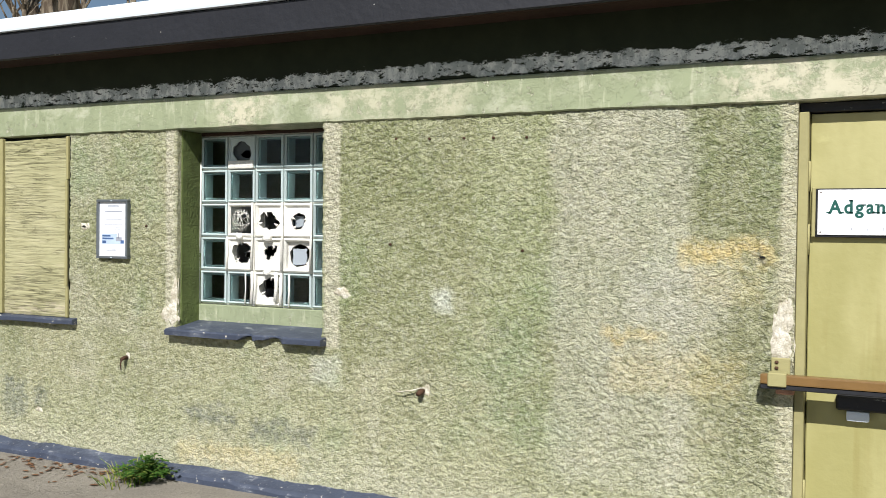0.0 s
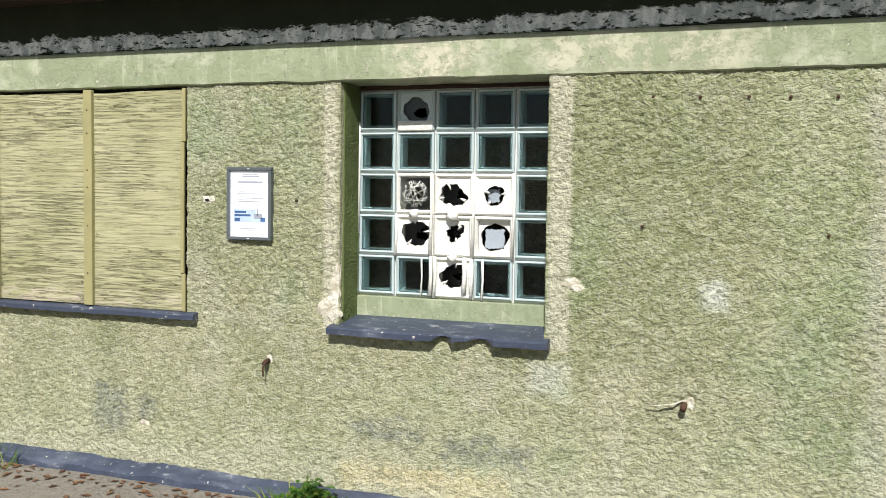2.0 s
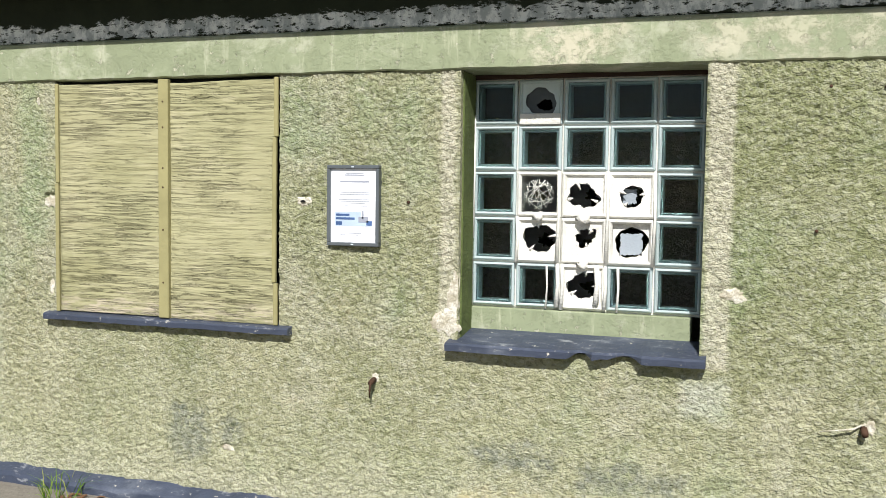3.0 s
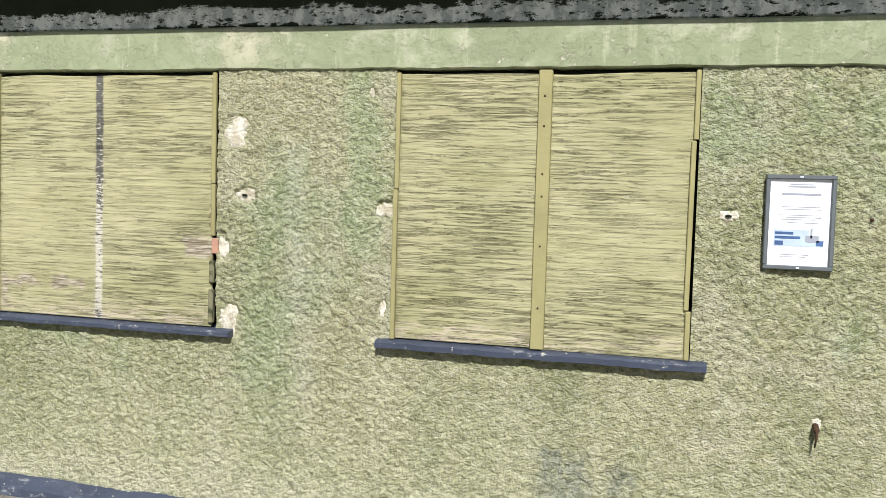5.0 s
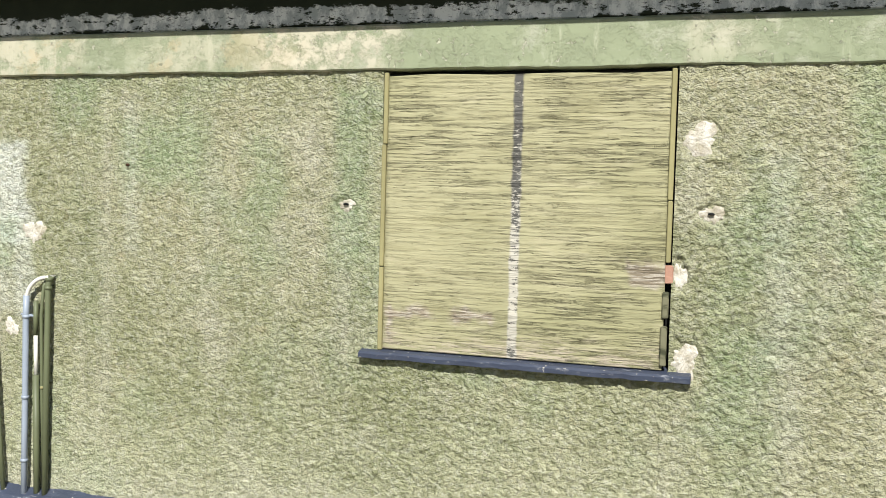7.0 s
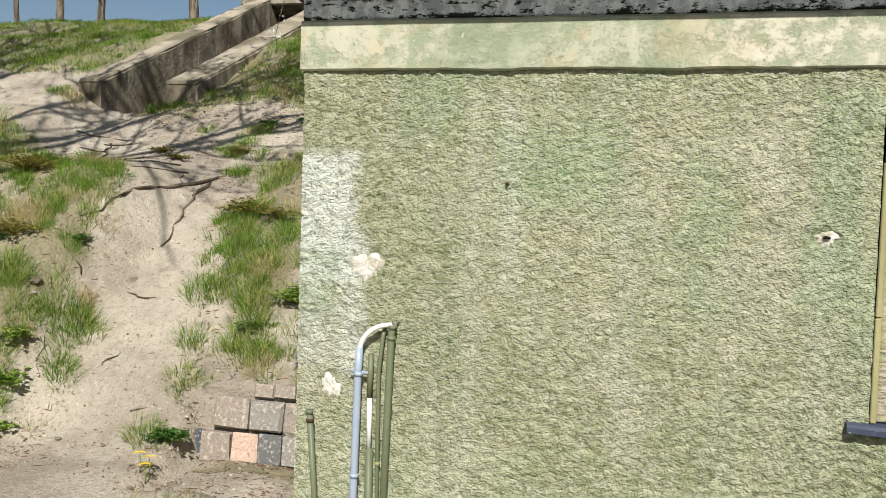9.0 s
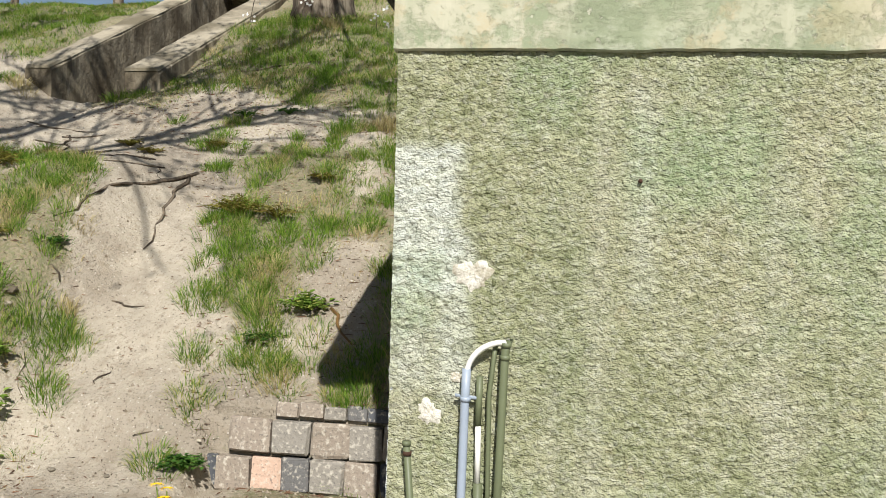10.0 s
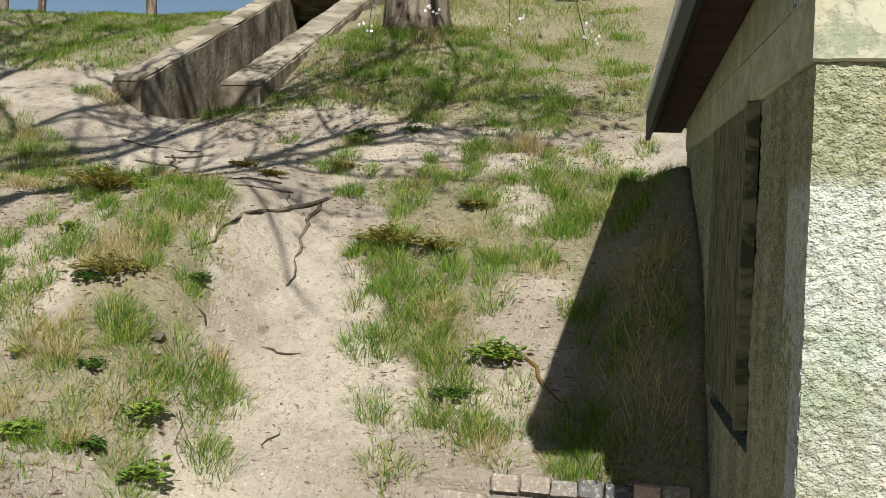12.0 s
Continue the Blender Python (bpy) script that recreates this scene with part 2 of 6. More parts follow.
def plywood():
    """Weathered plywood under thin yellow-olive paint, checked along its wavy grain."""
    p = Paint("painted_plywood", 0.85, spec=0.15)
    g1 = p.noise(3.0, 6, (1.0, 1, 22), 0.7, 0.5)
    g2 = p.noise(5.5, 6, (0.9, 1, 20), 0.68, 0.8)
    g3 = p.noise(11.0, 4, (0.6, 1, 16), 0.6, 0.9)
    where = p.step(p.noise(2.3, 5, (1, 1, 1.6), 0.65), 0.4, 0.62)
    c = p.mix(p.step(p.noise(1.4, 4), 0.35, 0.65), lin(160, 156, 118), lin(176, 170, 134))
    c = p.mix(p.step(g1, 0.46, 0.7, 0, 0.3), c, lin(130, 124, 86))
    c = p.mix(p.step(p.noise(1.9, 5, (1, 1, 4), 0.65), 0.5, 0.68, 0, 0.25), c, lin(140, 134, 92))
    c = p.mix(p.calc("MULTIPLY", p.step(g2, 0.56, 0.63), p.calc("ADD", p.calc("MULTIPLY", where, 0.45), 0.12)), c, lin(72, 66, 44))
    c = p.mix(p.calc("MULTIPLY", p.step(g3, 0.6, 0.66), 0.3), c, lin(84, 78, 52))
    c = p.mix(p.step(p.noise(5, 5, (1, 1, 5)), 0.56, 0.7, 0, 0.5), c, lin(190, 182, 148))
    a = p.axes()
    low = p.calc("MULTIPLY", p.step(p.calc("ADD", a[2], p.calc("MULTIPLY", p.noise(7, 4), 0.25)), 0.98, 1.12, 1, 0), p.step(p.noise(9, 6, (1, 1, 6), 0.74), 0.45, 0.58))
    c = p.mix(p.calc("MULTIPLY", low, 0.85), c, lin(192, 178, 156))
    # where a batten was torn off: bare grey wood with white flecks
    strip = p.blot(-7.183, -7.146, 0.86, 1.985, 0.006, 0.012, 14)
    fleck = p.step(p.calc("ADD", p.noise(8, 6, (2, 1, 8), 0.75), p.step(a[2], 1.2, 1.75, 0.09, -0.06)), 0.5, 0.56)
    c = p.mix(strip, c, p.mix(fleck, lin(98, 96, 90), lin(198, 192, 176)))
    for x0, x1, z0, z1 in ((-6.72, -6.58, 1.17, 1.27), (-7.42, -7.24, 0.99, 1.03), (-7.7, -7.5, 1.0, 1.04), (-7.69, -7.66, 0.9, 1.04)):
        c = p.mix(p.calc("MULTIPLY", p.blot(x0, x1, z0, z1, 0.02, 0.07, 10), 0.85), c, p.mix(p.step(p.noise(9, 5, (1, 1, 14), 0.7), 0.45, 0.55), lin(130, 116, 100), lin(196, 184, 168)))
    p.color(p.mix(1.0, c, (0.98, 1.0, 1.02, 1), "MULTIPLY"))
    p.bump(p.calc("MULTIPLY", p.calc("MULTIPLY", p.step(g2, 0.48, 0.64), -1.0), p.calc("ADD", p.calc("MULTIPLY", where, 0.8), 0.35)), 0.004, 1.0)
    p.bump(p.calc("ADD", g3, p.noise(34, 4, (1, 1, 12), 0.65)), 0.003, 0.7)
    return p.m


def ground_mat():
    """Sandy soil with litter; the grass share comes from the sheet's own map."""
    p = Paint("soil", 0.95, spec=0.1)
    n = p.t.nodes.new("ShaderNodeAttribute")
    n.attribute_name = "turf"
    turf = n.outputs["Fac"]
    sand = p.mix(p.step(p.noise(1.6, 6, rough=0.65), 0.35, 0.65), lin(160, 149, 132), lin(190, 179, 160))
    sand = p.mix(p.step(p.noise(5, 7, rough=0.7), 0.54, 0.7, 0, 0.4), sand, lin(138, 122, 100))
    sand = p.mix(p.step(p.noise(26, 5, rough=0.7), 0.52, 0.68, 0, 0.5), sand, lin(132, 116, 94))
    sand = p.mix(p.step(p.noise(70, 4, rough=0.7), 0.58, 0.66, 0, 0.75), sand, lin(84, 72, 58))
    sand = p.mix(p.step(p.noise(48, 4, rough=0.65), 0.62, 0.68, 0, 0.6), sand, lin(226, 218, 204))
    a = p.axes()
    sand = p.mix(p.calc("MULTIPLY", p.step(a[0], -10.2, -8.6), 0.75), sand, p.mix(p.noise(60, 4), lin(104, 100, 94), lin(150, 146, 138)))
    moss = p.mix(p.noise(8, 6, rough=0.7), lin(112, 102, 68), lin(160, 145, 112))
    moss = p.mix(p.step(p.noise(30, 6, rough=0.75), 0.44, 0.58), moss, lin(96, 106, 50))
    moss = p.mix(p.step(p.noise(64, 5, rough=0.7), 0.54, 0.64, 0, 0.8), moss, lin(66, 58, 42))
    f = p.calc("ADD", turf, p.calc("MULTIPLY", p.calc("SUBTRACT", p.noise(9, 7, rough=0.75), 0.5), 1.0))
    p.color(p.mix(p.step(f, 0.42, 0.7, 0, 0.62), sand, moss))
    p.bump(p.noise(14, 6, rough=0.65), 0.035, 0.8)
    p.bump(p.noise(75, 5, rough=0.7), 0.016, 0.9)
    return p.m


def concrete(name, a=(176, 168, 150), b=(120, 112, 98), streaks=True):
    p = Paint(name, 0.9, spec=0.15)
    c = p.mix(p.step(p.noise(2.5, 5), 0.35, 0.65), lin(*a), lin(*b))
    c = p.mix(p.step(p.noise(60, 3), 0.55, 0.75, 0, 0.4), c, lin(90, 84, 72))
    if streaks:
        c = p.mix(p.step(p.noise(4.5, 5, (1, 1, 0.2), 0.65), 0.45, 0.62, 0, 0.6), c, lin(76, 68, 56))
        c = p.mix(p.step(p.noise(8, 5, (1, 1, 0.25), 0.7), 0.58, 0.68, 0, 0.35), c, lin(196, 188, 168))
    p.color(c)
    p.bump(p.noise(25, 5), 0.01)
    return p.m


def grass_mat(name, a, b, dry, shine=0.0):
    """Blades or leaves that differ one by one; shine is the share of light that shines through them."""
    p = Paint(name, 0.7, spec=0.2)
    r = p.island()
    c = p.mix(r, a, b)
    c = p.mix(p.step(p.calc("ADD", p.calc("MULTIPLY", r, 0.6), p.calc("MULTIPLY", p.noise(1.7, 4), 0.8)), 0.82, 1.0), c, dry)
    p.color(c)
    if shine:
        thin, both = p.t.nodes.new("ShaderNodeBsdfTranslucent"), p.t.nodes.new("ShaderNodeMixShader")
        p.put(thin.inputs["Color"], c)
        both.inputs[0].default_value = shine
        p.t.links.new(p.bsdf.outputs[0], both.inputs[1])
        p.t.links.new(thin.outputs[0], both.inputs[2])
        p.t.links.new(both.outputs[0], p.t.nodes["Material Output"].inputs["Surface"])
    return p.m


def sett_mat():
    p = Paint("granite_sett", 0.8, spec=0.3)
    r = p.random()
    c = p.mix(p.step(r, 0.1, 0.35), lin(76, 78, 82), lin(136, 130, 120))
    c = p.mix(p.step(r, 0.5, 0.62), c, lin(142, 130, 116))
    c = p.mix(p.step(r, 0.9, 0.92), c, lin(186, 158, 138))
    c = p.mix(p.step(p.noise(45, 4), 0.5, 0.7, 0, 0.6), c, lin(200, 192, 176))
    c = p.mix(p.step(p.noise(70, 3), 0.55, 0.72, 0, 0.6), c, lin(78, 76, 72))
    p.color(c)
    p.bump(p.noise(35, 5), 0.008)
    return p.m


def bark_mat(name="bark", a=(132, 122, 106), b=(80, 70, 60)):
    p = Paint(name, 0.95, spec=0.1)
    n = p.noise(9, 5, (1, 1, 0.22), 0.65, 0.5)
    p.color(p.mix(p.step(n, 0.4, 0.62), lin(*b), lin(*a)))
    p.bump(n, 0.03)
    return p.m


def old_timber():
    """Grey-olive weathered board with swirling grain."""
    p = Paint("weathered_board", 0.85, spec=0.2)
    g = p.noise(1.7, 5, (1, 15, 2.2), 0.62, 2.2)
    p.color(p.mix(p.step(g, 0.42, 0.58), lin(66, 68, 50), lin(118, 116, 92)))
    p.bump(g, 0.006)
    return p.m


def glass_mat(name, tint, rough=0.02, wave=0.004):
    p = Paint(name, rough, spec=0.5)
    p.color(tint)
    p.set("Transmission Weight", 1.0)
    p.set("IOR", 1.28)
    if wave:
        p.bump(p.noise(16, 2), wave, 0.6)
    return p.m


def painted_door():
    p = Paint("door_paint", 0.55, spec=0.35)
    c = p.mix(p.step(p.noise(3, 4, (1, 1, 0.4)), 0.35, 0.65), lin(152, 147, 96), lin(170, 164, 116))
    c = p.mix(p.step(p.noise(9, 4, (1, 1, 0.1)), 0.58, 0.75, 0, 0.5), c, lin(138, 128, 76))
    c = p.mix(p.step(p.noise(5, 5), 0.6, 0.75, 0, 0.5), c, lin(196, 190, 140))
    p.color(c)
    p.bump(p.noise(20, 3), 0.002)
    return p.m


def slate_paint():
    p = Paint("slate_grey_paint", 0.5, spec=0.45)
    c = p.mix(p.noise(7, 5), lin(44, 50, 64), lin(72, 80, 98))
    c = p.mix(p.step(p.noise(5, 6, (0.5, 1, 1), 0.7), 0.5, 0.7, 0, 0.5), c, lin(112, 118, 130))
    c = p.mix(p.step(p.noise(20, 6, (0.5, 1, 1), 0.75), 0.58, 0.66, 0, 0.7), c, lin(150, 152, 156))
    c = p.mix(p.step(p.noise(34, 5, rough=0.7), 0.64, 0.68, 0, 0.9), c, lin(206, 200, 186))
    p.color(c)
    p.bump(p.noise(25, 5, rough=0.65), 0.006)
    return p.m


def plaster():
    """Chalky bare plaster, stained pink and grey."""
    p = Paint("bare_plaster", 0.95, spec=0.1)
    c = p.mix(p.step(p.noise(16, 5, rough=0.7), 0.38, 0.62), lin(178, 170, 150), lin(220, 215, 202))
    c = p.mix(p.step(p.noise(45, 6, rough=0.75), 0.55, 0.66, 0, 0.6), c, lin(150, 140, 112))
    p.color(c)
    p.bump(p.noise(70, 5, rough=0.7), 0.008)
    return p.m


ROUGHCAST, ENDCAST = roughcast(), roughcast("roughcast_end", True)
BAND, EAVES_DARK, PLY = peeled("band_paint", lin(146, 154, 124), lin(176, 178, 156), 0.03), dark_over_white(), plywood()
SOIL, CONCRETE, PLASTER = ground_mat(), concrete("old_concrete"), plaster()
GRASS = grass_mat("grass_blades", lin(66, 106, 30), lin(144, 172, 66), lin(172, 168, 98), 0.4)
LITTER = grass_mat("dry_leaf", lin(92, 66, 48), lin(138, 104, 78), lin(80, 60, 48))
CRUMB = grass_mat("earth_crumb", lin(112, 98, 80), lin(188, 178, 160), lin(92, 80, 64))
STRAW = grass_mat("dry_grass", lin(170, 156, 104), lin(202, 188, 138), lin(140, 120, 80), 0.3)
LEAF = grass_mat("leaf_green", lin(100, 130, 48), lin(144, 168, 76), lin(160, 160, 84), 0.35)
SETT, BARK, BOARD, DOOR, SLATE = sett_mat(), bark_mat(), old_timber(), painted_door(), slate_paint()
ROOT = bark_mat("root_bark", (118, 106, 90), (66, 58, 50))
CONCRETE_DARK = concrete("streaked_concrete", (150, 140, 120), (100, 90, 74))


def tarred():
    p = Paint("tarred_fascia", 0.55, spec=0.4)
    c = p.mix(p.noise(3, 4), lin(20, 21, 26), lin(36, 37, 43))
    c = p.mix(p.step(p.noise(5, 5, (1, 1, 1.4), 0.75, 1.5), 0.655, 0.67, 0, 0.8), c, lin(150, 150, 146))
    c = p.mix(p.step(p.noise(40, 4), 0.7, 0.74), c, lin(140, 138, 132))
    p.color(c)
    p.bump(p.noise(18, 4), 0.004)
    return p.m


FASCIA = tarred()
FLASH = plain("zinc_flashing", (205, 214, 222), 0.4, 0.0, 0.06, 12, 0.0005, 0.5)
SOFFIT = plain("stained_soffit_boards", (58, 42, 34), 0.8, vary=0.25, scale=14, relief=0.002)
TRIM = plain("batten_paint", (150, 144, 102), 0.7, vary=0.14, scale=18, relief=0.002)
# near-black puts the shade of closed rooms, recesses and holes into the colour
UNLIT = plain("unlit_black", (34, 34, 32), 0.95, vary=0.2, scale=5, relief=0)
GLASS = glass_mat("block_glass", (0.7, 0.82, 0.82, 1))
RIM = plain("cast_glass_rim", (178, 192, 192), 0.22, vary=0.1, scale=25, relief=0.003, spec=0.6)
WHITE = plain("white_putty", (222, 220, 212), 0.7, vary=0.14, scale=26, relief=0.006)
MOSSCAST = plain("mossy_reveal", (96, 108, 62), 0.95, vary=0.3, scale=22, relief=0.012)
SHARD = glass_mat("frosted_shard", (0.9, 0.93, 0.92, 1), 0.35, 0.002)
NOTICE_FRAME = plain("grey_aluminium", (112, 118, 122), 0.45, 0.6, 0.06, 20, 0)
PAPER = plain("paper", (236, 238, 244), 0.35, vary=0.02, scale=10, relief=0)
INK = plain("ink", (150, 154, 166), 0.6, vary=0.05, relief=0)
BLUE_INK = plain("blue_print", (70, 96, 140), 0.5, vary=0.3, scale=60, relief=0)
PALE_INK = plain("pale_blue_print", (176, 192, 214), 0.5, vary=0.1, scale=60, relief=0)
GREEN_INK = plain("dark_green_lettering", (28, 82, 74), 0.5, vary=0.05, relief=0)
IRON = plain("rusty_iron", (84, 62, 48), 0.8, 0.3, 0.3, 40, 0.002)
GREY_PVC = plain("grey_pvc", (150, 160, 172), 0.4, vary=0.08, scale=20, relief=0.0005, spec=0.5)
WHITE_PVC = plain("white_pvc", (226, 224, 214), 0.35, vary=0.05, scale=20, relief=0, spec=0.5)
OLIVE_PIPE = plain("olive_painted_pipe", (100, 106, 78), 0.5, vary=0.15, scale=20, relief=0.001, spec=0.4)
OAK = plain("varnished_rail", (118, 90, 52), 0.35, vary=0.25, scale=14, relief=0.001, spec=0.5)
BRICK = plain("soft_red_brick", (172, 132, 112), 0.9, vary=0.15, scale=40, relief=0.004)
PETAL_Y, PETAL_W = plain("yellow_petal", (250, 205, 20), 0.5, vary=0.05, relief=0), plain("white_petal", (244, 242, 236), 0.5, vary=0.03, relief=0)


# ---- tools for shapes ----
def tidy(me, smooth=False):
    bm = bmesh.new()
    bm.from_mesh(me)
    bmesh.ops.recalc_face_normals(bm, faces=bm.faces)
    bm.to_mesh(me)
    bm.free()
    if smooth:
        me.shade_smooth()
    return me


def part(name, bm, material, parent=None, label="", smooth=False):
    """Links a bmesh, or a mesh, as one object under a thing or a part."""
    if isinstance(bm, bmesh.types.BMesh):
        me = bpy.data.meshes.new(name)
        bmesh.ops.recalc_face_normals(bm, faces=bm.faces)
        bm.to_mesh(me)
        bm.free()
    else:
        me = bm
    if smooth:
        me.shade_smooth()
    if not me.materials:
        me.materials.append(material)
    ob = new(name, me)
    ob.parent = parent
    if label:
        ob["label"] = label
    return ob


def thing(name, label, category, group="", kind="", at=(0, 0, 0)):
    ob = new(name)
    ob.location = at
    ob.empty_display_size = 0.1
    return tagged(ob, label, category, group, kind)


def box(x0, x1, y0, y1, z0, z1, bevel=0.0, seg=1, into=None):
    bm = into or bmesh.new()
    vs = bmesh.ops.create_cube(bm, size=1.0)["verts"]
    for v in vs:
        v.co = Vector(((x0 + x1) / 2 + v.co.x * (x1 - x0), (y0 + y1) / 2 + v.co.y * (y1 - y0), (z0 + z1) / 2 + v.co.z * (z1 - z0)))
    if bevel:
        es = list({e for v in vs for e in v.link_edges})
        bmesh.ops.bevel(bm, geom=es, offset=bevel, segments=seg, affect="EDGES", profile=0.7)
    return bm


def raw(name, verts, faces, smooth=False, fix=False):
    me = bpy.data.meshes.new(name)
    me.from_pydata([tuple(v) for v in verts], [], [tuple(f) for f in faces])
    if fix:
        tidy(me)
    if smooth:
        me.shade_smooth()
    return me


def tube(points, radii, sides=10, wobble=0.0, seed=0):
    """A closed, tapering tube along points, as lists of vertices and faces."""
    rnd = random.Random(seed)
    pts = [Vector(p) for p in points]
    vs, fs = [], []
    ref = Vector((0.31, 0.87, 0.37)).normalized()
    for i, p in enumerate(pts):
        d = (pts[min(i + 1, len(pts) - 1)] - pts[max(i - 1, 0)]).normalized()
        a = d.cross(ref).normalized()
        b = d.cross(a)
        for k in range(sides):
            w = k * 2 * math.pi / sides
            r = radii[i] * (1 + wobble * (rnd.random() - 0.5))
            vs.append(p + a * math.cos(w) * r + b * math.sin(w) * r)
    for i in range(len(pts) - 1):
        for k in range(sides):
            k2 = (k + 1) % sides
            fs.append((i * sides + k, i * sides + k2, (i + 1) * sides + k2, (i + 1) * sides + k))
    fs.append(tuple(range(sides))[::-1])
    fs.append(tuple((len(pts) - 1) * sides + k for k in range(sides)))
    return vs, fs


def tube_mesh(name, points, radii, sides=10, wobble=0.0, seed=0):
    if isinstance(radii, (int, float)):
        radii = [radii] * len(points)
    return raw(name, *tube(points, radii, sides, wobble, seed), smooth=True)


TABLE = np.random.RandomState(5).rand(1024, 512)
TABLE_X, TABLE_Y, TABLE_H = np.random.RandomState(6).rand(3, 1024, 512)


def vnoise(x, y, shift=0):
    """Smooth noise from 0 to 1 over arrays."""
    xi, yi = np.floor(x).astype(int), np.floor(y).astype(int)
    fx, fy = x - xi, y - yi
    fx, fy = fx * fx * (3 - 2 * fx), fy * fy * (3 - 2 * fy)
    g = lambda i, j: TABLE[(i + shift * 37) % 1024, (j + shift * 91) % 512]
    return (g(xi, yi) * (1 - fx) + g(xi + 1, yi) * fx) * (1 - fy) + (g(xi, yi + 1) * (1 - fx) + g(xi + 1, yi + 1) * fx) * fy


def smooth(v, a, b):
    t = np.clip((v - a) / (b - a), 0, 1)
    return t * t * (3 - 2 * t)


def domes(u, v, cell, wide, shift):
    """Union of round crumbs of uneven height, 0 to 1, on a jittered grid."""
    gu, gv = u / (cell * wide), v / cell
    iu, iv = np.floor(gu).astype(int), np.floor(gv).astype(int)
    best = np.zeros(np.shape(u))
    for di in (-1, 0, 1):
        for dj in (-1, 0, 1):
            a, b = iu + di, iv + dj
            key = ((a + shift * 41) % 1024, (b + shift * 17) % 512)
            jx, jy, tall = TABLE_X[key], TABLE_Y[key], TABLE_H[key]
            d2 = (gu - a - jx) ** 2 + (gv - b - jy) ** 2
            best = np.maximum(best, (0.25 + 0.75 * tall) * np.clip(1 - d2 / (0.32 + 0.4 * tall), 0, 1) ** 0.7)
    return best


SCARS = ((-6.475, 1.73, 0.15, 0.14), (-6.42, 1.455, 0.10, 0.08), (-7.885, 1.45, 0.085, 0.06), (-5.775, 1.41, 0.10, 0.08), (-4.385, 1.435, 0.075, 0.06), (-5.845, 1.905, 0.03, 0.045), (-6.50, 0.9, 0.12, 0.15),
         (-6.53, 1.22, 0.06, 0.12), (-9.47, 1.285, 0.13, 0.13), (-9.60, 0.825, 0.09, 0.1), (-9.51, 0.945, 0.06, 0.04), (-4.775, 0.272, 0.07, 0.04), (-2.53, 1.1, 0.11, 0.07), (-3.71, 0.93, 0.13, 0.15), (-3.675, 1.04, 0.055, 0.26), (-5.775, 0.99, 0.035, 0.09),
         (-0.335, 0.99, 0.09, 0.34), (-0.31, 1.1, 0.06, 0.16), (-2.03, 0.625, 0.055, 0.075), (-4.03, 0.665, 0.045, 0.04))


def roughness(u, v):
    """Relief of the roughcast, in metres out of the wall."""
    warp, bend = 0.008 * (vnoise(u * 40, v * 40, 7) - 0.5), 0.008 * (vnoise(u * 40, v * 40, 8) - 0.5)
    n = 0.0085 * domes(u + warp, v + bend, 0.020, 1.25, 1) + 0.0055 * domes(u - warp, v + bend, 0.0125, 1.15, 2) + 0.005 * (vnoise(u * 22, v * 26, 3) - 0.5)
    patchy = 0.65 + 0.7 * vnoise(u * 1.3, v * 1.6, 9)
    return patchy * n - 0.004 + 0.010 * (vnoise(u * 2.1, v * 2.6, 4) - 0.5)


def pitted(u, v, out):
    """Takes the roughcast away where it has fallen off."""
    for x, z, w, h in SCARS:
        d = np.hypot((u - x) / (w / 2), (v - z) / (h / 2)) + 0.5 * (vnoise(u * 45, v * 45, 27) - 0.5)
        m = 1 - smooth(d, 0.95, 1.2)
        out = out * (1 - m) - 0.007 * m
    return out


def cast_slab(u0, u1, v0, v1, depth, step, place, store, worn=False):
    """A slab with a roughcast front: place(u, v, out) gives its points."""
    nu, nv = max(2, int((u1 - u0) / step)), max(2, int((v1 - v0) / step))
    u, v = np.meshgrid(np.linspace(u0, u1, nu + 1), np.linspace(v0, v1, nv + 1))
    out = pitted(u, v, roughness(u, v)) if worn else roughness(u, v)
    vs, fs = store
    base = len(vs)
    vs.extend(place(a, b, c) for a, b, c in zip(u.ravel(), v.ravel(), out.ravel()))
    idx = lambda i, j: base + j * (nu + 1) + i
    fs.extend((idx(i, j), idx(i + 1, j), idx(i + 1, j + 1), idx(i, j + 1)) for j in range(nv) for i in range(nu))
    rim = [idx(i, 0) for i in range(nu + 1)] + [idx(nu, j) for j in range(1, nv + 1)] + [idx(i, nv) for i in range(nu - 1, -1, -1)] + [idx(0, j) for j in range(nv - 1, 0, -1)]
    uu, vv = u.ravel(), v.ravel()
    edge, back = [], []
    for r in rim:
        edge.append(len(vs)), back.append(len(vs) + 1)
        vs.append(vs[r]), vs.append(place(uu[r - base], vv[r - base], -depth))
    rim = edge
    n = len(rim)
    fs.extend((rim[k], back[k], back[(k + 1) % n], rim[(k + 1) % n]) for k in range(n))
    fs.append(tuple(back))


# ---- the building: front wall on y = 4.5, end wall on x = -9.75 ----
FRONT, END, BACK, RIGHT = 4.5, -9.735, 7.4, 3.2
W0, W1, W2, DOORWAY = (-7.73, -6.56), (-5.735, -4.505), (-3.651, -2.652), (-0.282, 0.72)
SILL0, SILL1, SILL2 = 0.85, 0.86, 0.83
LOW, TOP = -0.12, 2.0
store = ([], [])
front = lambda u, v, out: (u, FRONT - out, v)
spans = [(END, W0[0], LOW, TOP), (W0[0], W0[1], LOW, SILL0), (W0[1], W1[0], LOW, TOP), (W1[0], W1[1], LOW, SILL1), (W1[1], W2[0], LOW, TOP),
         (W2[0], W2[1], LOW, SILL2), (W2[1], DOORWAY[0], LOW, TOP), (DOORWAY[1], RIGHT, LOW, TOP)]
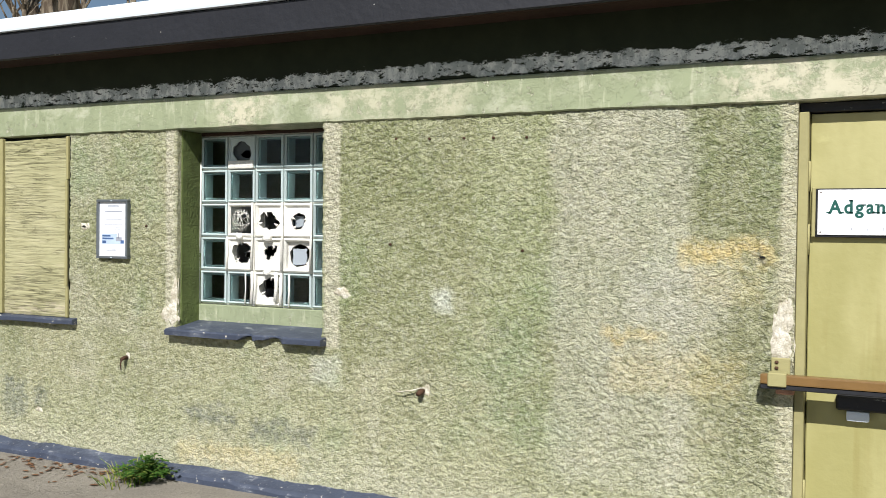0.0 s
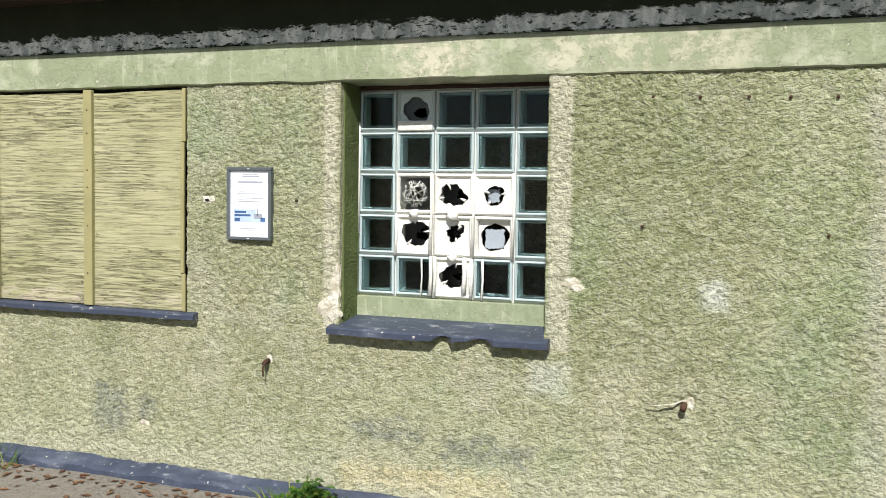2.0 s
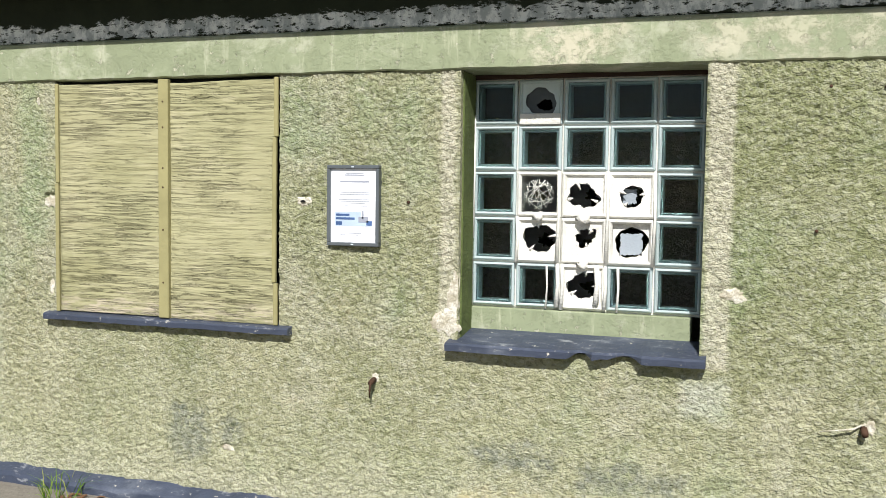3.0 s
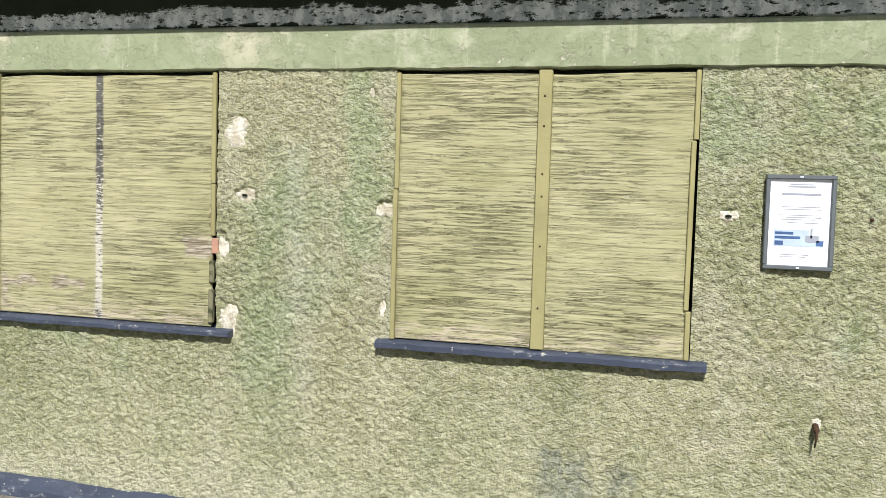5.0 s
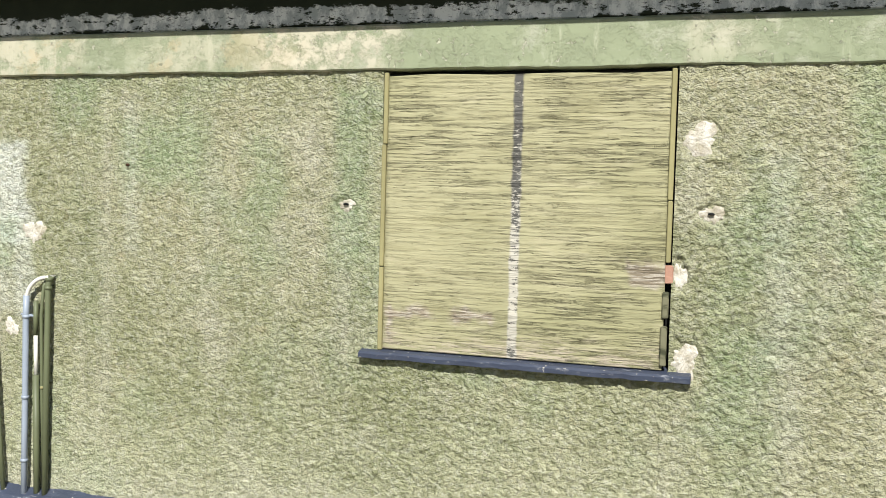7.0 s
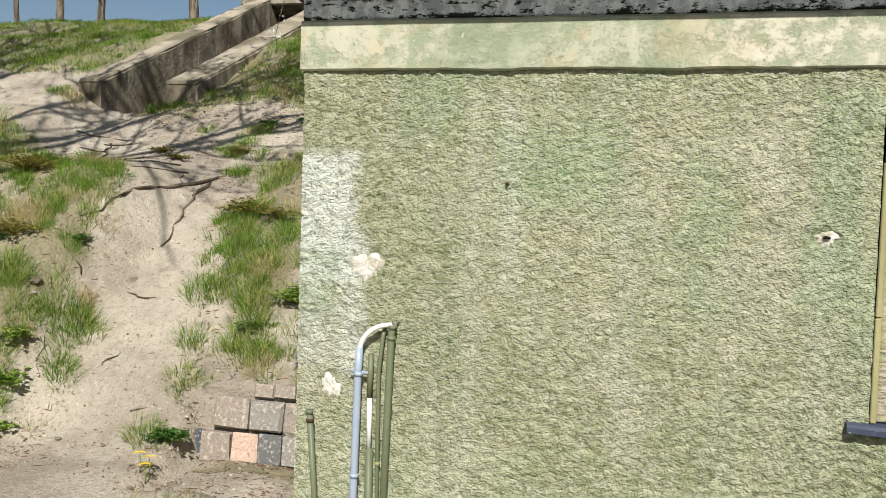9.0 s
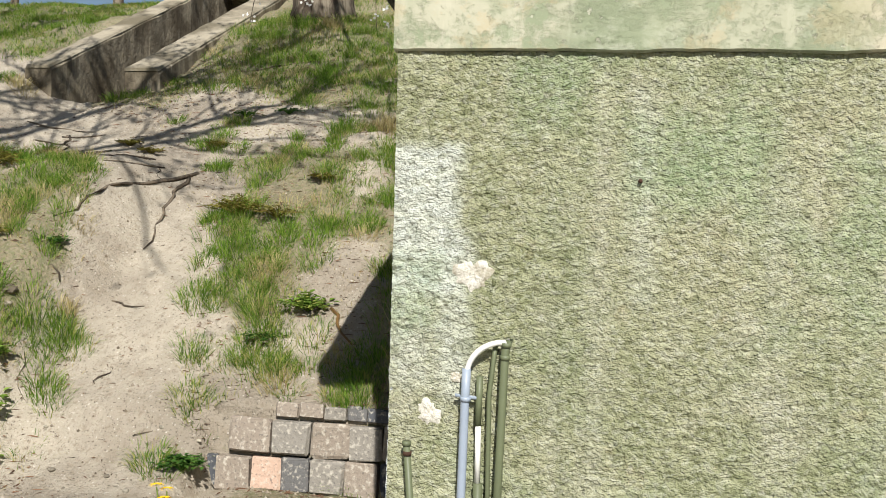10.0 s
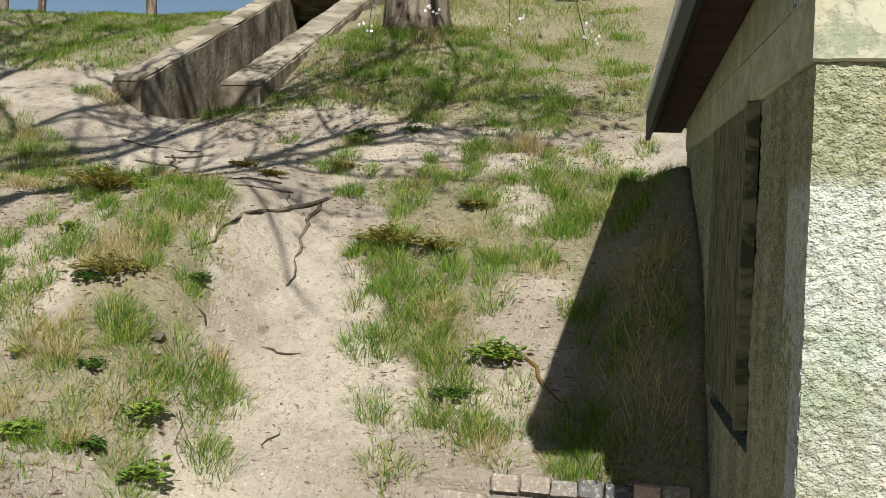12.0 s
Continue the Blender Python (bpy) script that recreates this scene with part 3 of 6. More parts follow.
for u0, u1, v0, v1 in spans:
    cast_slab(u0, u1, v0, v1, 0.26, 0.0056 if u0 < 0 else 0.03, front, store, True)
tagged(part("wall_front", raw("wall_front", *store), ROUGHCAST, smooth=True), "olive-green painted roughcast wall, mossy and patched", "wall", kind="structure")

store = ([], [])
side = lambda u, v, out: (END - out, u, v)
SW = (5.25, 6.2)
for u0, u1, v0, v1 in [(FRONT + 0.26, SW[0], LOW, TOP), (SW[0], SW[1], LOW, 0.82), (SW[1], BACK, LOW, TOP)]:
    cast_slab(u0, u1, v0, v1, 0.24, 0.016, side, store)
cast_slab(FRONT + 0.005, FRONT + 0.26, LOW, TOP, 0.02, 0.014, lambda u, v, out: (END - out * 0.6, u, v), store)
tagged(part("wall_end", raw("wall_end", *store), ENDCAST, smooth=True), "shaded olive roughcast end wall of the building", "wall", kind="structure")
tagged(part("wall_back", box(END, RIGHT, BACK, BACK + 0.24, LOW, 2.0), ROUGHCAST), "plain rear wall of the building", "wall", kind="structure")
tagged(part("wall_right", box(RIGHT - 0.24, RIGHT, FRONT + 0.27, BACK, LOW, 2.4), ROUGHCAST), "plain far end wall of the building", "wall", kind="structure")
# floor and ceiling coloured near-black so that the room looks unlit
tagged(part("floor", box(END + 0.25, RIGHT - 0.25, FRONT + 0.27, BACK, LOW, -0.02), UNLIT), "concrete floor inside the building, near-black for the unlit room", "floor", kind="structure")
tagged(part("ceiling", box(END + 0.25, RIGHT - 0.25, FRONT + 0.3, BACK, 2.01, 2.06), UNLIT), "ceiling inside the building, near-black for the unlit room", "ceiling", kind="structure")


def strip_mesh(name, x0, x1, y0, y1, z0, z1, step, wave):
    """A long beam along x whose front and lower edge are slightly uneven."""
    n = int((x1 - x0) / step)
    xs = np.linspace(x0, x1, n + 1)
    w1, w2, w3 = wave * (vnoise(xs * 3, xs * 0, 11) - 0.5), wave * (vnoise(xs * 5, xs * 0, 13) - 0.5), wave * (vnoise(xs * 21, xs * 0, 15) - 0.5)
    vs, fs = [], []
    for x, a, b, c in zip(xs, w1, w2, w3):
        vs += [(x, y0 + a, z0 + 0.006 + b + c * 0.6), (x, y0 + 0.008 + a, z0 + b + c * 0.6), (x, y1, z0 + b), (x, y1, z1), (x, y0 + 0.008 + a, z1 + b * 0.3), (x, y0 + a, z1 - 0.008 + b * 0.3)]
    for i in range(n):
        for k in range(6):
            k2 = (k + 1) % 6
            fs.append((i * 6 + k, i * 6 + k2, i * 6 + 6 + k2, i * 6 + 6 + k))
    fs += [(0, 1, 2, 3, 4, 5), tuple(n * 6 + k for k in (5, 4, 3, 2, 1, 0))]
    return raw(name, vs, fs, fix=True)


tagged(part("lintel_band", strip_mesh("lintel_band", END - 0.012, RIGHT, 4.481, 4.76, 2.0, 2.185, 0.02, 0.006), BAND), "pale green painted concrete band, flaking to cream", "band", kind="structure")
tagged(part("lintel_band_end", box(END - 0.012, END + 0.2, 4.762, BACK + 0.2, 2.0, 2.183, 0.006), BAND), "pale green painted band on the end wall", "band", kind="structure")
tagged(part("eaves_wall", strip_mesh("eaves_wall", END - 0.008, RIGHT, 4.492, 4.76, 2.186, 2.62, 0.1, 0.004), EAVES_DARK), "dark strip under the eaves with a worn pale streak", "wall", kind="structure")
bm = bmesh.new()
for (y, z) in ((4.762, 2.184), (BACK + 0.2, 2.184), (BACK + 0.2, 2.2), (4.762, 2.44)):
    for x in (END - 0.01, END + 0.2):
        bm.verts.new((x, y, z))
v = list(bm.verts)
for f in ((0, 2, 4, 6), (1, 3, 5, 7), (0, 1, 3, 2), (2, 3, 5, 4), (4, 5, 7, 6), (6, 7, 1, 0)):
    bm.faces.new([v[i] for i in f])
tagged(part("gable_wall", bm, BAND), "flaking green wedge of wall under the roof slope", "wall", kind="structure")

# plinth with a sloping top
n = 120
xs = np.linspace(END - 0.03, DOORWAY[0], n + 1)
vs, fs = [], []
for i, x in enumerate(xs):
    a, b = 0.02 * (vnoise(np.array(x * 2.0), np.array(0.0), 21) - 0.5), 0.02 * (vnoise(np.array(x * 9.0), np.array(0.0), 22) - 0.5)
    top = 0.075 - 0.014 * (x + 9.75) / 9.0
    vs += [(x, 4.42 + a, -0.14), (x, 4.425 + a + b * 0.5, top - 0.05 + b), (x, 4.435 + a, top - 0.03 + b), (x, 4.492, top + b), (x, 4.52, top), (x, 4.52, -0.14)]
for i in range(n):
    for k in range(6):
        fs.append((i * 6 + k, i * 6 + (k + 1) % 6, i * 6 + 6 + (k + 1) % 6, i * 6 + 6 + k))
fs += [tuple(range(6)), tuple(n * 6 + k for k in range(5, -1, -1))]
tagged(part("baseboard", raw("plinth", vs, fs, fix=True), SLATE), "dark grey painted plinth along the wall foot, scuffed pale", "plinth", kind="structure")

# ---- roof: one slope falling to the back ----
EAVE_Y, EAVE_X, FALL = 4.2, -9.96, 0.09
roof = thing("roof", "low felted roof with black tarred fascia and pale metal edge", "roof", kind="structure")
zf = lambda y: -FALL * (y - EAVE_Y)


def sloped(x0, x1, y0, y1, z0, z1):
    bm = box(x0, x1, y0, y1, z0, z1, 0.004)
    for v in bm.verts:
        v.co.z += zf(v.co.y)
    return bm


part("fascia", box(EAVE_X, RIGHT + 0.2, EAVE_Y, EAVE_Y + 0.028, 2.425, 2.585, 0.005), FASCIA, roof, "black tarred fascia board")
part("flashing", box(EAVE_X - 0.012, RIGHT + 0.2, EAVE_Y - 0.02, EAVE_Y + 0.1, 2.588, 2.668, 0.012, 2), FLASH, roof, "pale zinc edge strip")
part("side_fascia", sloped(EAVE_X, EAVE_X + 0.028, EAVE_Y + 0.03, BACK + 0.52, 2.425, 2.585), FASCIA, roof, "tarred verge board")
part("side_flashing", sloped(EAVE_X - 0.012, EAVE_X + 0.08, EAVE_Y + 0.102, BACK + 0.52, 2.588, 2.64), FLASH, roof)
part("roof_deck", sloped(EAVE_X + 0.03, RIGHT + 0.18, EAVE_Y + 0.03, BACK + 0.5, 2.50, 2.584), FASCIA, roof, "dark roofing felt on boards")
for i in range(2):
    part("soffit_board", sloped(EAVE_X + 0.03, RIGHT + 0.1, EAVE_Y + 0.032 + i * 0.13, EAVE_Y + 0.158 + i * 0.13, 2.470, 2.498), SOFFIT, roof)
for i in range(17):
    y = EAVE_Y + 0.30 + i * 0.2
    part("soffit_board", sloped(EAVE_X + 0.03, END - 0.012, y, y + 0.194, 2.470, 2.498), SOFFIT, roof)

# ---- ground ----
PROFILE = ((-999, -0.06), (4.0, -0.04), (5.0, 0.03), (5.6, 0.09), (5.85, 0.2), (6.05, 0.42), (6.36, 0.62), (6.6, 0.82), (7.25, 1.26), (8.0, 1.68), (9.0, 2.26), (10.5, 2.95), (11.0, 3.16), (12.0, 3.66), (13.0, 3.98), (14.5, 4.14), (18, 4.2), (999, 4.3))
TRACK = ((-11.2, 4.4), (-11.4, 5.4), (-11.5, 6.0), (-11.8, 6.8), (-12.05, 7.4), (-12.4, 8.0), (-13.3, 8.6), (-14.6, 9.2), (-16.5, 9.6))


def near_track(x, y):
    best = np.full(np.shape(x), 99.0)
    for (ax, ay), (bx, by) in zip(TRACK[:-1], TRACK[1:]):
        dx, dy = bx - ax, by - ay
        t = np.clip(((x - ax) * dx + (y - ay) * dy) / (dx * dx + dy * dy), 0, 1)
        best = np.minimum(best, np.hypot(x - ax - t * dx, y - ay - t * dy))
    return best


def land(x, y):
    """Height of the ground."""
    x, y = np.asarray(x, float), np.asarray(y, float)
    z = np.interp(y, [p[0] for p in PROFILE], [p[1] for p in PROFILE])
    west = smooth(-x, 11.95, 12.5)
    z = z + west * (0.42 * smooth(y, 4.2, 5.4) * (1 - smooth(y, 7.0, 8.6)) + 0.16 * smooth(-x, 13.9, 14.3) * smooth(y, 7.5, 8.6) * (1 - smooth(y, 11, 12)))
    z = z - 0.12 * np.exp(-((x + 11.85) / 0.4) ** 2 - ((y - 6.9) / 0.6) ** 2)
    # level forecourt behind the low stone wall, and the bank heaped against the end wall
    step = smooth(x, -11.05, -10.95) * (1 - smooth(x, -9.6, -9.5))
    z = np.where((y > 5.3) & (y < 6.04), z * (1 - step) + (0.0 + 0.02 * (y - 5.3)) * step, z)
    z = np.where((y >= 6.04) & (y < 6.3), z * (1 - step) + np.maximum(z, 0.45) * step, z)
    z = z + 0.55 * smooth(x, -10.35, -9.75) * smooth(y, 5.95, 6.7) * (1 - smooth(y, 7.2, 8.6))
    z = z + 2.2 * smooth(x, -13.2, -11.9) * smooth(y, 11.3, 18)
    z = z + 0.22 * np.exp(-((x + 12.05) / 0.7) ** 2 - ((y - 10.9) / 0.6) ** 2)
    z = z - 0.10 * np.exp(-((x + 13.65) / 0.35) ** 2 - ((y - 9.25) / 0.35) ** 2)
    rough = smooth(y, 4.2, 6.0)
    z = z + rough * (0.10 * (vnoise(x * 1.7, y * 1.7, 31) - 0.5) + 0.05 * (vnoise(x * 5, y * 5, 32) - 0.5) + 0.02 * (vnoise(x * 13, y * 13, 33) - 0.5)) * np.where(near_track(x, y) < 0.3, 0.45, 1.0)
    inside = (x > END + 0.02) & (y < BACK + 0.15) & (y > FRONT + 0.1)
    z = np.where(inside, np.minimum(z, -0.13), z)
    # the sunk way between the concrete walls
    ditch = (x > -14.12) & (x < -13.22) & (y > 9.34)
    return np.where(ditch, np.minimum(z, 2.2 + 0.1 * (y - 9.3)), z)


def turf(x, y):
    """Share of grass, 0 to 1."""
    x, y = np.asarray(x, float), np.asarray(y, float)
    d = near_track(x, y)
    width = np.where(y < 7.6, 0.42, 0.5)
    g = smooth(d + 0.25 * (vnoise(x * 4, y * 4, 41) - 0.5), width - 0.08, width + 0.22)
    g = g * (0.45 + 0.75 * smooth(vnoise(x * 1.6, y * 1.6, 42), 0.3, 0.6))
    trodden = np.exp(-((x + 12.0) / 0.9) ** 2 - ((y - 8.6) / 0.7) ** 2) + 1.3 * np.exp(-((x + 10.55) / 0.3) ** 2 - ((y - 6.95) / 0.55) ** 2) + 1.0 * np.exp(-((x + 10.7) / 0.25) ** 2 - ((y - 8.0) / 0.3) ** 2) + 0.6 * np.exp(-((x + 12.6) / 0.5) ** 2 - ((y - 5.8) / 0.3) ** 2) + 0.7 * np.exp(-((x + 12.5) / 0.4) ** 2 - ((y - 9.9) / 0.8) ** 2)
    g = g - 0.85 * trodden
    g = g + 0.5 * smooth(y, 9.6, 10.5)
    g = np.where(y < 5.0, g * 0.15, np.where(y < 5.75, g * 0.3, g))
    return np.clip(g, 0, 1)


gx = np.concatenate([[-600, -300, -150, -80, -50, -35, -27, -23, -20.5, -19], np.arange(-18, -15, 0.16), np.arange(-15, -9.3, 0.045), [-9.2, -9, -8.5, -8, -7, -6, -5, -4, -3, -2, -1, 0, 1, 2, 4, 7, 12, 20, 35, 60, 100, 200, 600]])
gy = np.concatenate([[-600, -300, -150, -80, -40, -20, -10, -6, -4, -2, -1, 0, 1, 2, 2.7, 3.2, 3.6, 3.9], np.arange(4.0, 10.5, 0.045), np.arange(10.5, 15, 0.1), [15.5, 16, 18, 21, 25, 32, 45, 70, 120, 250, 600]])
X, Y = np.meshgrid(gx, gy)
Z = land(X, Y)
nx = len(gx)
me = raw("ground", zip(X.ravel(), Y.ravel(), Z.ravel()), [(j * nx + i, j * nx + i + 1, (j + 1) * nx + i + 1, (j + 1) * nx + i) for j in range(len(gy) - 1) for i in range(nx - 1)], smooth=True)
me.attributes.new("turf", "FLOAT", "POINT").data.foreach_set("value", turf(X, Y).ravel().astype(np.float32))
tagged(part("ground", me, SOIL), "pale sandy slope with trodden path and worn grass", "ground", kind="structure")


# ---- boarded windows ----
def window_boards(x0, x1, z0, mid, battens, seed):
    """A boarded-up window: two plywood sheets or one, with edge battens."""
    t = thing("window_boards", "window boarded with wavy olive-painted plywood and thin battens", "boarded window", at=((x0 + x1) / 2, FRONT, z0))
    off = Vector(t.location)

    def sheet(a, b, lift):
        nu, nv = int((b - a) / 0.02), int((1.985 - z0) / 0.0048)
        u, v = np.meshgrid(np.linspace(a, b, nu + 1), np.linspace(z0 + lift, 1.982 - lift * 0.3, nv + 1))
        v = v + (v > 1.95) * 0.010 * (vnoise(u * 4, u * 0, seed) - 0.7)
        out = 0.0026 * (0.4 + 0.9 * vnoise(u * 3, v * 4, seed + 9)) * (vnoise(u * 5.5 + seed, v * 110 + 2.6 * vnoise(u * 3, v * 3, seed + 5), 51 + seed) - 0.5) + 0.006 * (vnoise(u * 1.2, v * 2, 55 + seed) - 0.5)
        w = nu + 1
        vs = [(p - off.x, -0.004 - q, r - off.z) for p, q, r in zip(u.ravel(), out.ravel(), v.ravel())]
        fs = [(j * w + i, j * w + i + 1, (j + 1) * w + i + 1, (j + 1) * w + i) for j in range(nv) for i in range(nu)]
        k = len(vs)
        rim = [i for i in range(w)] + [j * w + nu for j in range(1, nv + 1)] + [nv * w + i for i in range(nu - 1, -1, -1)] + [j * w for j in range(nv - 1, 0, -1)]
        vs += [(vs[r][0], 0.012, vs[r][2]) for r in rim]
        fs += [(rim[i], k + i, k + (i + 1) % len(rim), rim[(i + 1) % len(rim)]) for i in range(len(rim))]
        part("plywood_sheet", raw("plywood_sheet", vs, fs, smooth=True), PLY, t)

    if mid:
        sheet(x0 + 0.018, mid[0] + 0.012, 0.008), sheet(mid[1] - 0.012, x1 - 0.018, 0.004)
        part("cover_strip", box(mid[0] - off.x, mid[1] - off.x, -0.026, -0.0, 0.005, 1.992 - off.z, 0.003), TRIM, t, "smooth painted cover strip")
        for z in (0.17, 0.42, 0.62, 0.71, 0.9, 1.02):
            m = (mid[0] + mid[1]) / 2 - off.x
            part("nail", box(m - 0.004, m + 0.004, -0.0295, -0.025, z, z + 0.008, 0.002), IRON, t)
    else:
        sheet(x0 + 0.018, x1 - 0.024, 0.008)
    for a, b, lo, hi, tilt in battens:
        bm = box(a - off.x, b - off.x, -0.017, 0.0, lo - off.z, hi - off.z, 0.003)
        for v in bm.verts:
            v.co.x += tilt * (v.co.z - (hi - off.z))
        part("edge_batten", bm, TRIM, t)
    return t


window_boards(W1[0], W1[1], SILL1 + 0.005, (-5.132, -5.078), ((-5.735, -5.715, 0.868, 1.50, 0.0), (-5.731, -5.712, 1.503, 1.985, 0.0), (-4.529, -4.509, 0.868, 1.06, 0.0), (-4.534, -4.515, 1.063, 1.72, 0.004), (-4.527, -4.508, 1.724, 1.99, 0.0)), 1)
window_boards(W0[0], W0[1], SILL0 + 0.005, None, ((-7.729, -7.710, 0.858, 1.20, 0.0), (-7.727, -7.709, 1.203, 1.70, 0.003), (-7.723, -7.705, 1.703, 1.99, 0.0), (-6.583, -6.565, 1.27, 1.50, 0.0), (-6.585, -6.566, 1.503, 1.99, 0.0)), 4)
torn = thing("torn_batten", "broken stump of a batten with splintered bare wood", "batten", at=(-6.58, FRONT, 0.86))
part("stump", box(-0.012, 0.012, -0.02, 0.004, 0.02, 0.17, 0.004), BOARD, torn, "bare grey splintered wood")
part("stump", box(-0.010, 0.014, -0.018, 0.004, 0.20, 0.30, 0.004), BOARD, torn)
part("brick_face", box(-0.006, 0.026, -0.006, 0.02, 0.33, 0.40, 0.004), BRICK, torn, "exposed pink brick")
# solid blocks whose near-black colour imitates the shade behind the boards
tagged(part("window_reveal", box(W0[0] + 0.002, W0[1] - 0.002, FRONT + 0.05, FRONT + 0.2, SILL0, 1.995), UNLIT), "near-black block standing in for the shaded recess behind the boards", "recess", kind="structure")
tagged(part("window_reveal", box(W1[0] + 0.002, W1[1] - 0.002, FRONT + 0.05, FRONT + 0.2, SILL1, 1.995), UNLIT), "near-black block standing in for the shaded recess behind the boards", "recess", kind="structure")


# ---- sills ----
def sill(x0, x1, z, y_back, thick, bites, label, lip=4.455):
    n = 70
    vs, fs = [], []
    for i in range(n + 1):
        x = x0 + (x1 - x0) * i / n
        cut = sum(d * max(0.0, 1 - ((x - c) / w) ** 2) for c, w, d in bites)
        jit = 0.005 * (float(vnoise(np.array(x * 22.0), np.array(z), 61)) - 0.5)
        yf = lip + cut + jit
        up = min(thick * 0.85, cut * 0.8)
        vs += [(x, yf, z - thick + jit + up), (x, yf - 0.002, z - 0.008 + jit), (x, yf + 0.008, z), (x, y_back, z + 0.035 * (y_back - 4.44) / 0.26), (x, y_back, z - thick), (x, yf + 0.01, z - thick - 0.003 + up)]
    for i in range(n):
        for k in range(6):
            fs.append((i * 6 + k, i * 6 + (k + 1) % 6, i * 6 + 6 + (k + 1) % 6, i * 6 + 6 + k))
    fs += [tuple(range(6)), tuple(n * 6 + k for k in range(5, -1, -1))]
    return tagged(part("window_sill", raw("window_sill", vs, fs, fix=True), SLATE), label, "sill")


sill(-7.80, -6.475, 0.852, 4.6, 0.026, (), "dark blue-grey slate sill under a boarded window")
sill(-5.79, -4.44, 0.862, 4.6, 0.031, (), "dark blue-grey slate sill with scuffed edge")
sill(-3.69, -2.625, 0.850, 4.69, 0.034, ((-3.115, 0.05, 0.034), (-3.015, 0.05, 0.012), (-2.935, 0.065, 0.03)), "dark slate sill with two bites broken from its edge", 4.44)

tagged(part("reveal_lining", box(W2[0] - 0.004, W2[0] + 0.006, 4.53, 4.70, 0.86, 1.998, 0.003), MOSSCAST), "dark mossy side of the glazed opening", "reveal", kind="structure")

# ---- glass-block window ----
GY, GZ0, PITCH = 4.70, 0.985, 0.199
GX0 = -3.657
tagged(part("window_curb", box(W2[0] - 0.01, W2[1] - 0.045, 4.685, 4.78, 0.86, GZ0 - 0.005, 0.004), BAND), "flaking green painted curb under the glass blocks", "curb", kind="structure")
tagged(part("window_head", box(W2[0], W2[1], 4.70, 4.78, GZ0 + 5 * PITCH + 0.002, 2.0, 0.003), SOFFIT), "brown timber strip above the glass blocks", "trim", kind="structure")
window = thing("window_blocks", "glass-block window of five rows, several blocks smashed", "window", at=(GX0, GY, GZ0))


def ring(outer, inner, y0, y1, bev=0.0):
    """A square frame with rounded edges in the plane x, z."""
    bm = bmesh.new()
    loops = []
    for r, y in ((outer, y1), (outer, y0 + bev), (outer - bev, y0), (inner + bev, y0), (inner, y0 + bev * 1.5), (inner, y1)):
        loops.append([bm.verts.new((sx * r, y, sz * r)) for sx, sz in ((-1, -1), (1, -1), (1, 1), (-1, 1))])
    for a, b in zip(loops, loops[1:] + loops[:1]):
        for k in range(4):
            bm.faces.new((a[k], a[(k + 1) % 4], b[(k + 1) % 4], b[k]))
    return bm


def holed(r, y, hole, seed, thick=0.008, n=56, centre=(0, 0), spike=0.5, edge=0.0):
    """A square plate with a ragged hole and, if wanted, an uneven outline."""
    rnd = random.Random(seed)
    bm = bmesh.new()
    outer, inner = [], []
    f = [rnd.uniform(0, 6.28) for _ in range(5)]
    for k in range(n):
        w = 2 * math.pi * k / n
        m = max(abs(math.cos(w)), abs(math.sin(w)))
        e = r * (1 - edge * rnd.random())
        outer.append((math.cos(w) / m * e, math.sin(w) / m * e))
        q = hole * (1 + spike * (0.42 * math.sin(2 * w + f[0]) + 0.3 * math.sin(3 * w + f[1]) + 0.22 * math.sin(5 * w + f[2]) + 0.2 * math.sin(9 * w + f[3]) + 0.16 * (rnd.random() - 0.5)))
        inner.append((max(-r * 0.93, min(r * 0.93, centre[0] + math.cos(w) * q)), max(-r * 0.93, min(r * 0.93, centre[1] + math.sin(w) * q * 0.9))))
    rows = [[bm.verts.new((a, yy, b)) for a, b in pts] for pts, yy in ((outer, y), (inner, y), (inner, y + thick), (outer, y + thick))]
    for a, b in zip(rows, rows[1:] + rows[:1]):
        for k in range(n):
            bm.faces.new((a[k], a[(k + 1) % n], b[(k + 1) % n], b[k]))
    return bm


def mesh_of(name, bm, material, smooth_it=False):
    me = bpy.data.meshes.new(name)
    bmesh.ops.recalc_face_normals(bm, faces=bm.faces)
    bm.to_mesh(me)
    bm.free()
    me.materials.append(material)
    if smooth_it:
        me.shade_smooth()
    return me


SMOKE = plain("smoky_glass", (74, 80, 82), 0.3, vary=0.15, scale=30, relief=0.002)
FROST = plain("frosted_glass", (150, 158, 166), 0.4, vary=0.12, scale=30, relief=0.002)
RIM_MESH = mesh_of("rim", ring(0.0945, 0.080, 0.0, 0.085, 0.006), RIM)
STEP_MESH = mesh_of("inner_rim", ring(0.080, 0.070, 0.014, 0.08, 0.004), RIM)
PANE_MESH = mesh_of("pane", box(-0.080, 0.080, 0.006, 0.013, -0.080, 0.080, 0.002), GLASS)
WHITE_RIM = mesh_of("rim", ring(0.0975, 0.078, -0.002, 0.085, 0.008), WHITE)
# kind, hole and its middle: plate is white-crusted, web is cracked glass, cloudy is a grey frosted plate
SMASHED = {(1, 4): ("cloudy", 0.066, (0.0, 0.002)), (1, 2): ("web", 0.034, (0, 0.006)), (2, 2): ("plate", 0.062, (-0.008, -0.004)), (3, 2): ("plate", 0.05, (0, -0.004)), (1, 1): ("plate", 0.07, (0.006, 0.008)),
           (2, 1): ("plate", 0.042, (0.006, 0.016)), (3, 1): ("shard", 0.07, (0, 0.0)), (2, 0): ("plate", 0.066, (0.004, 0.008))}
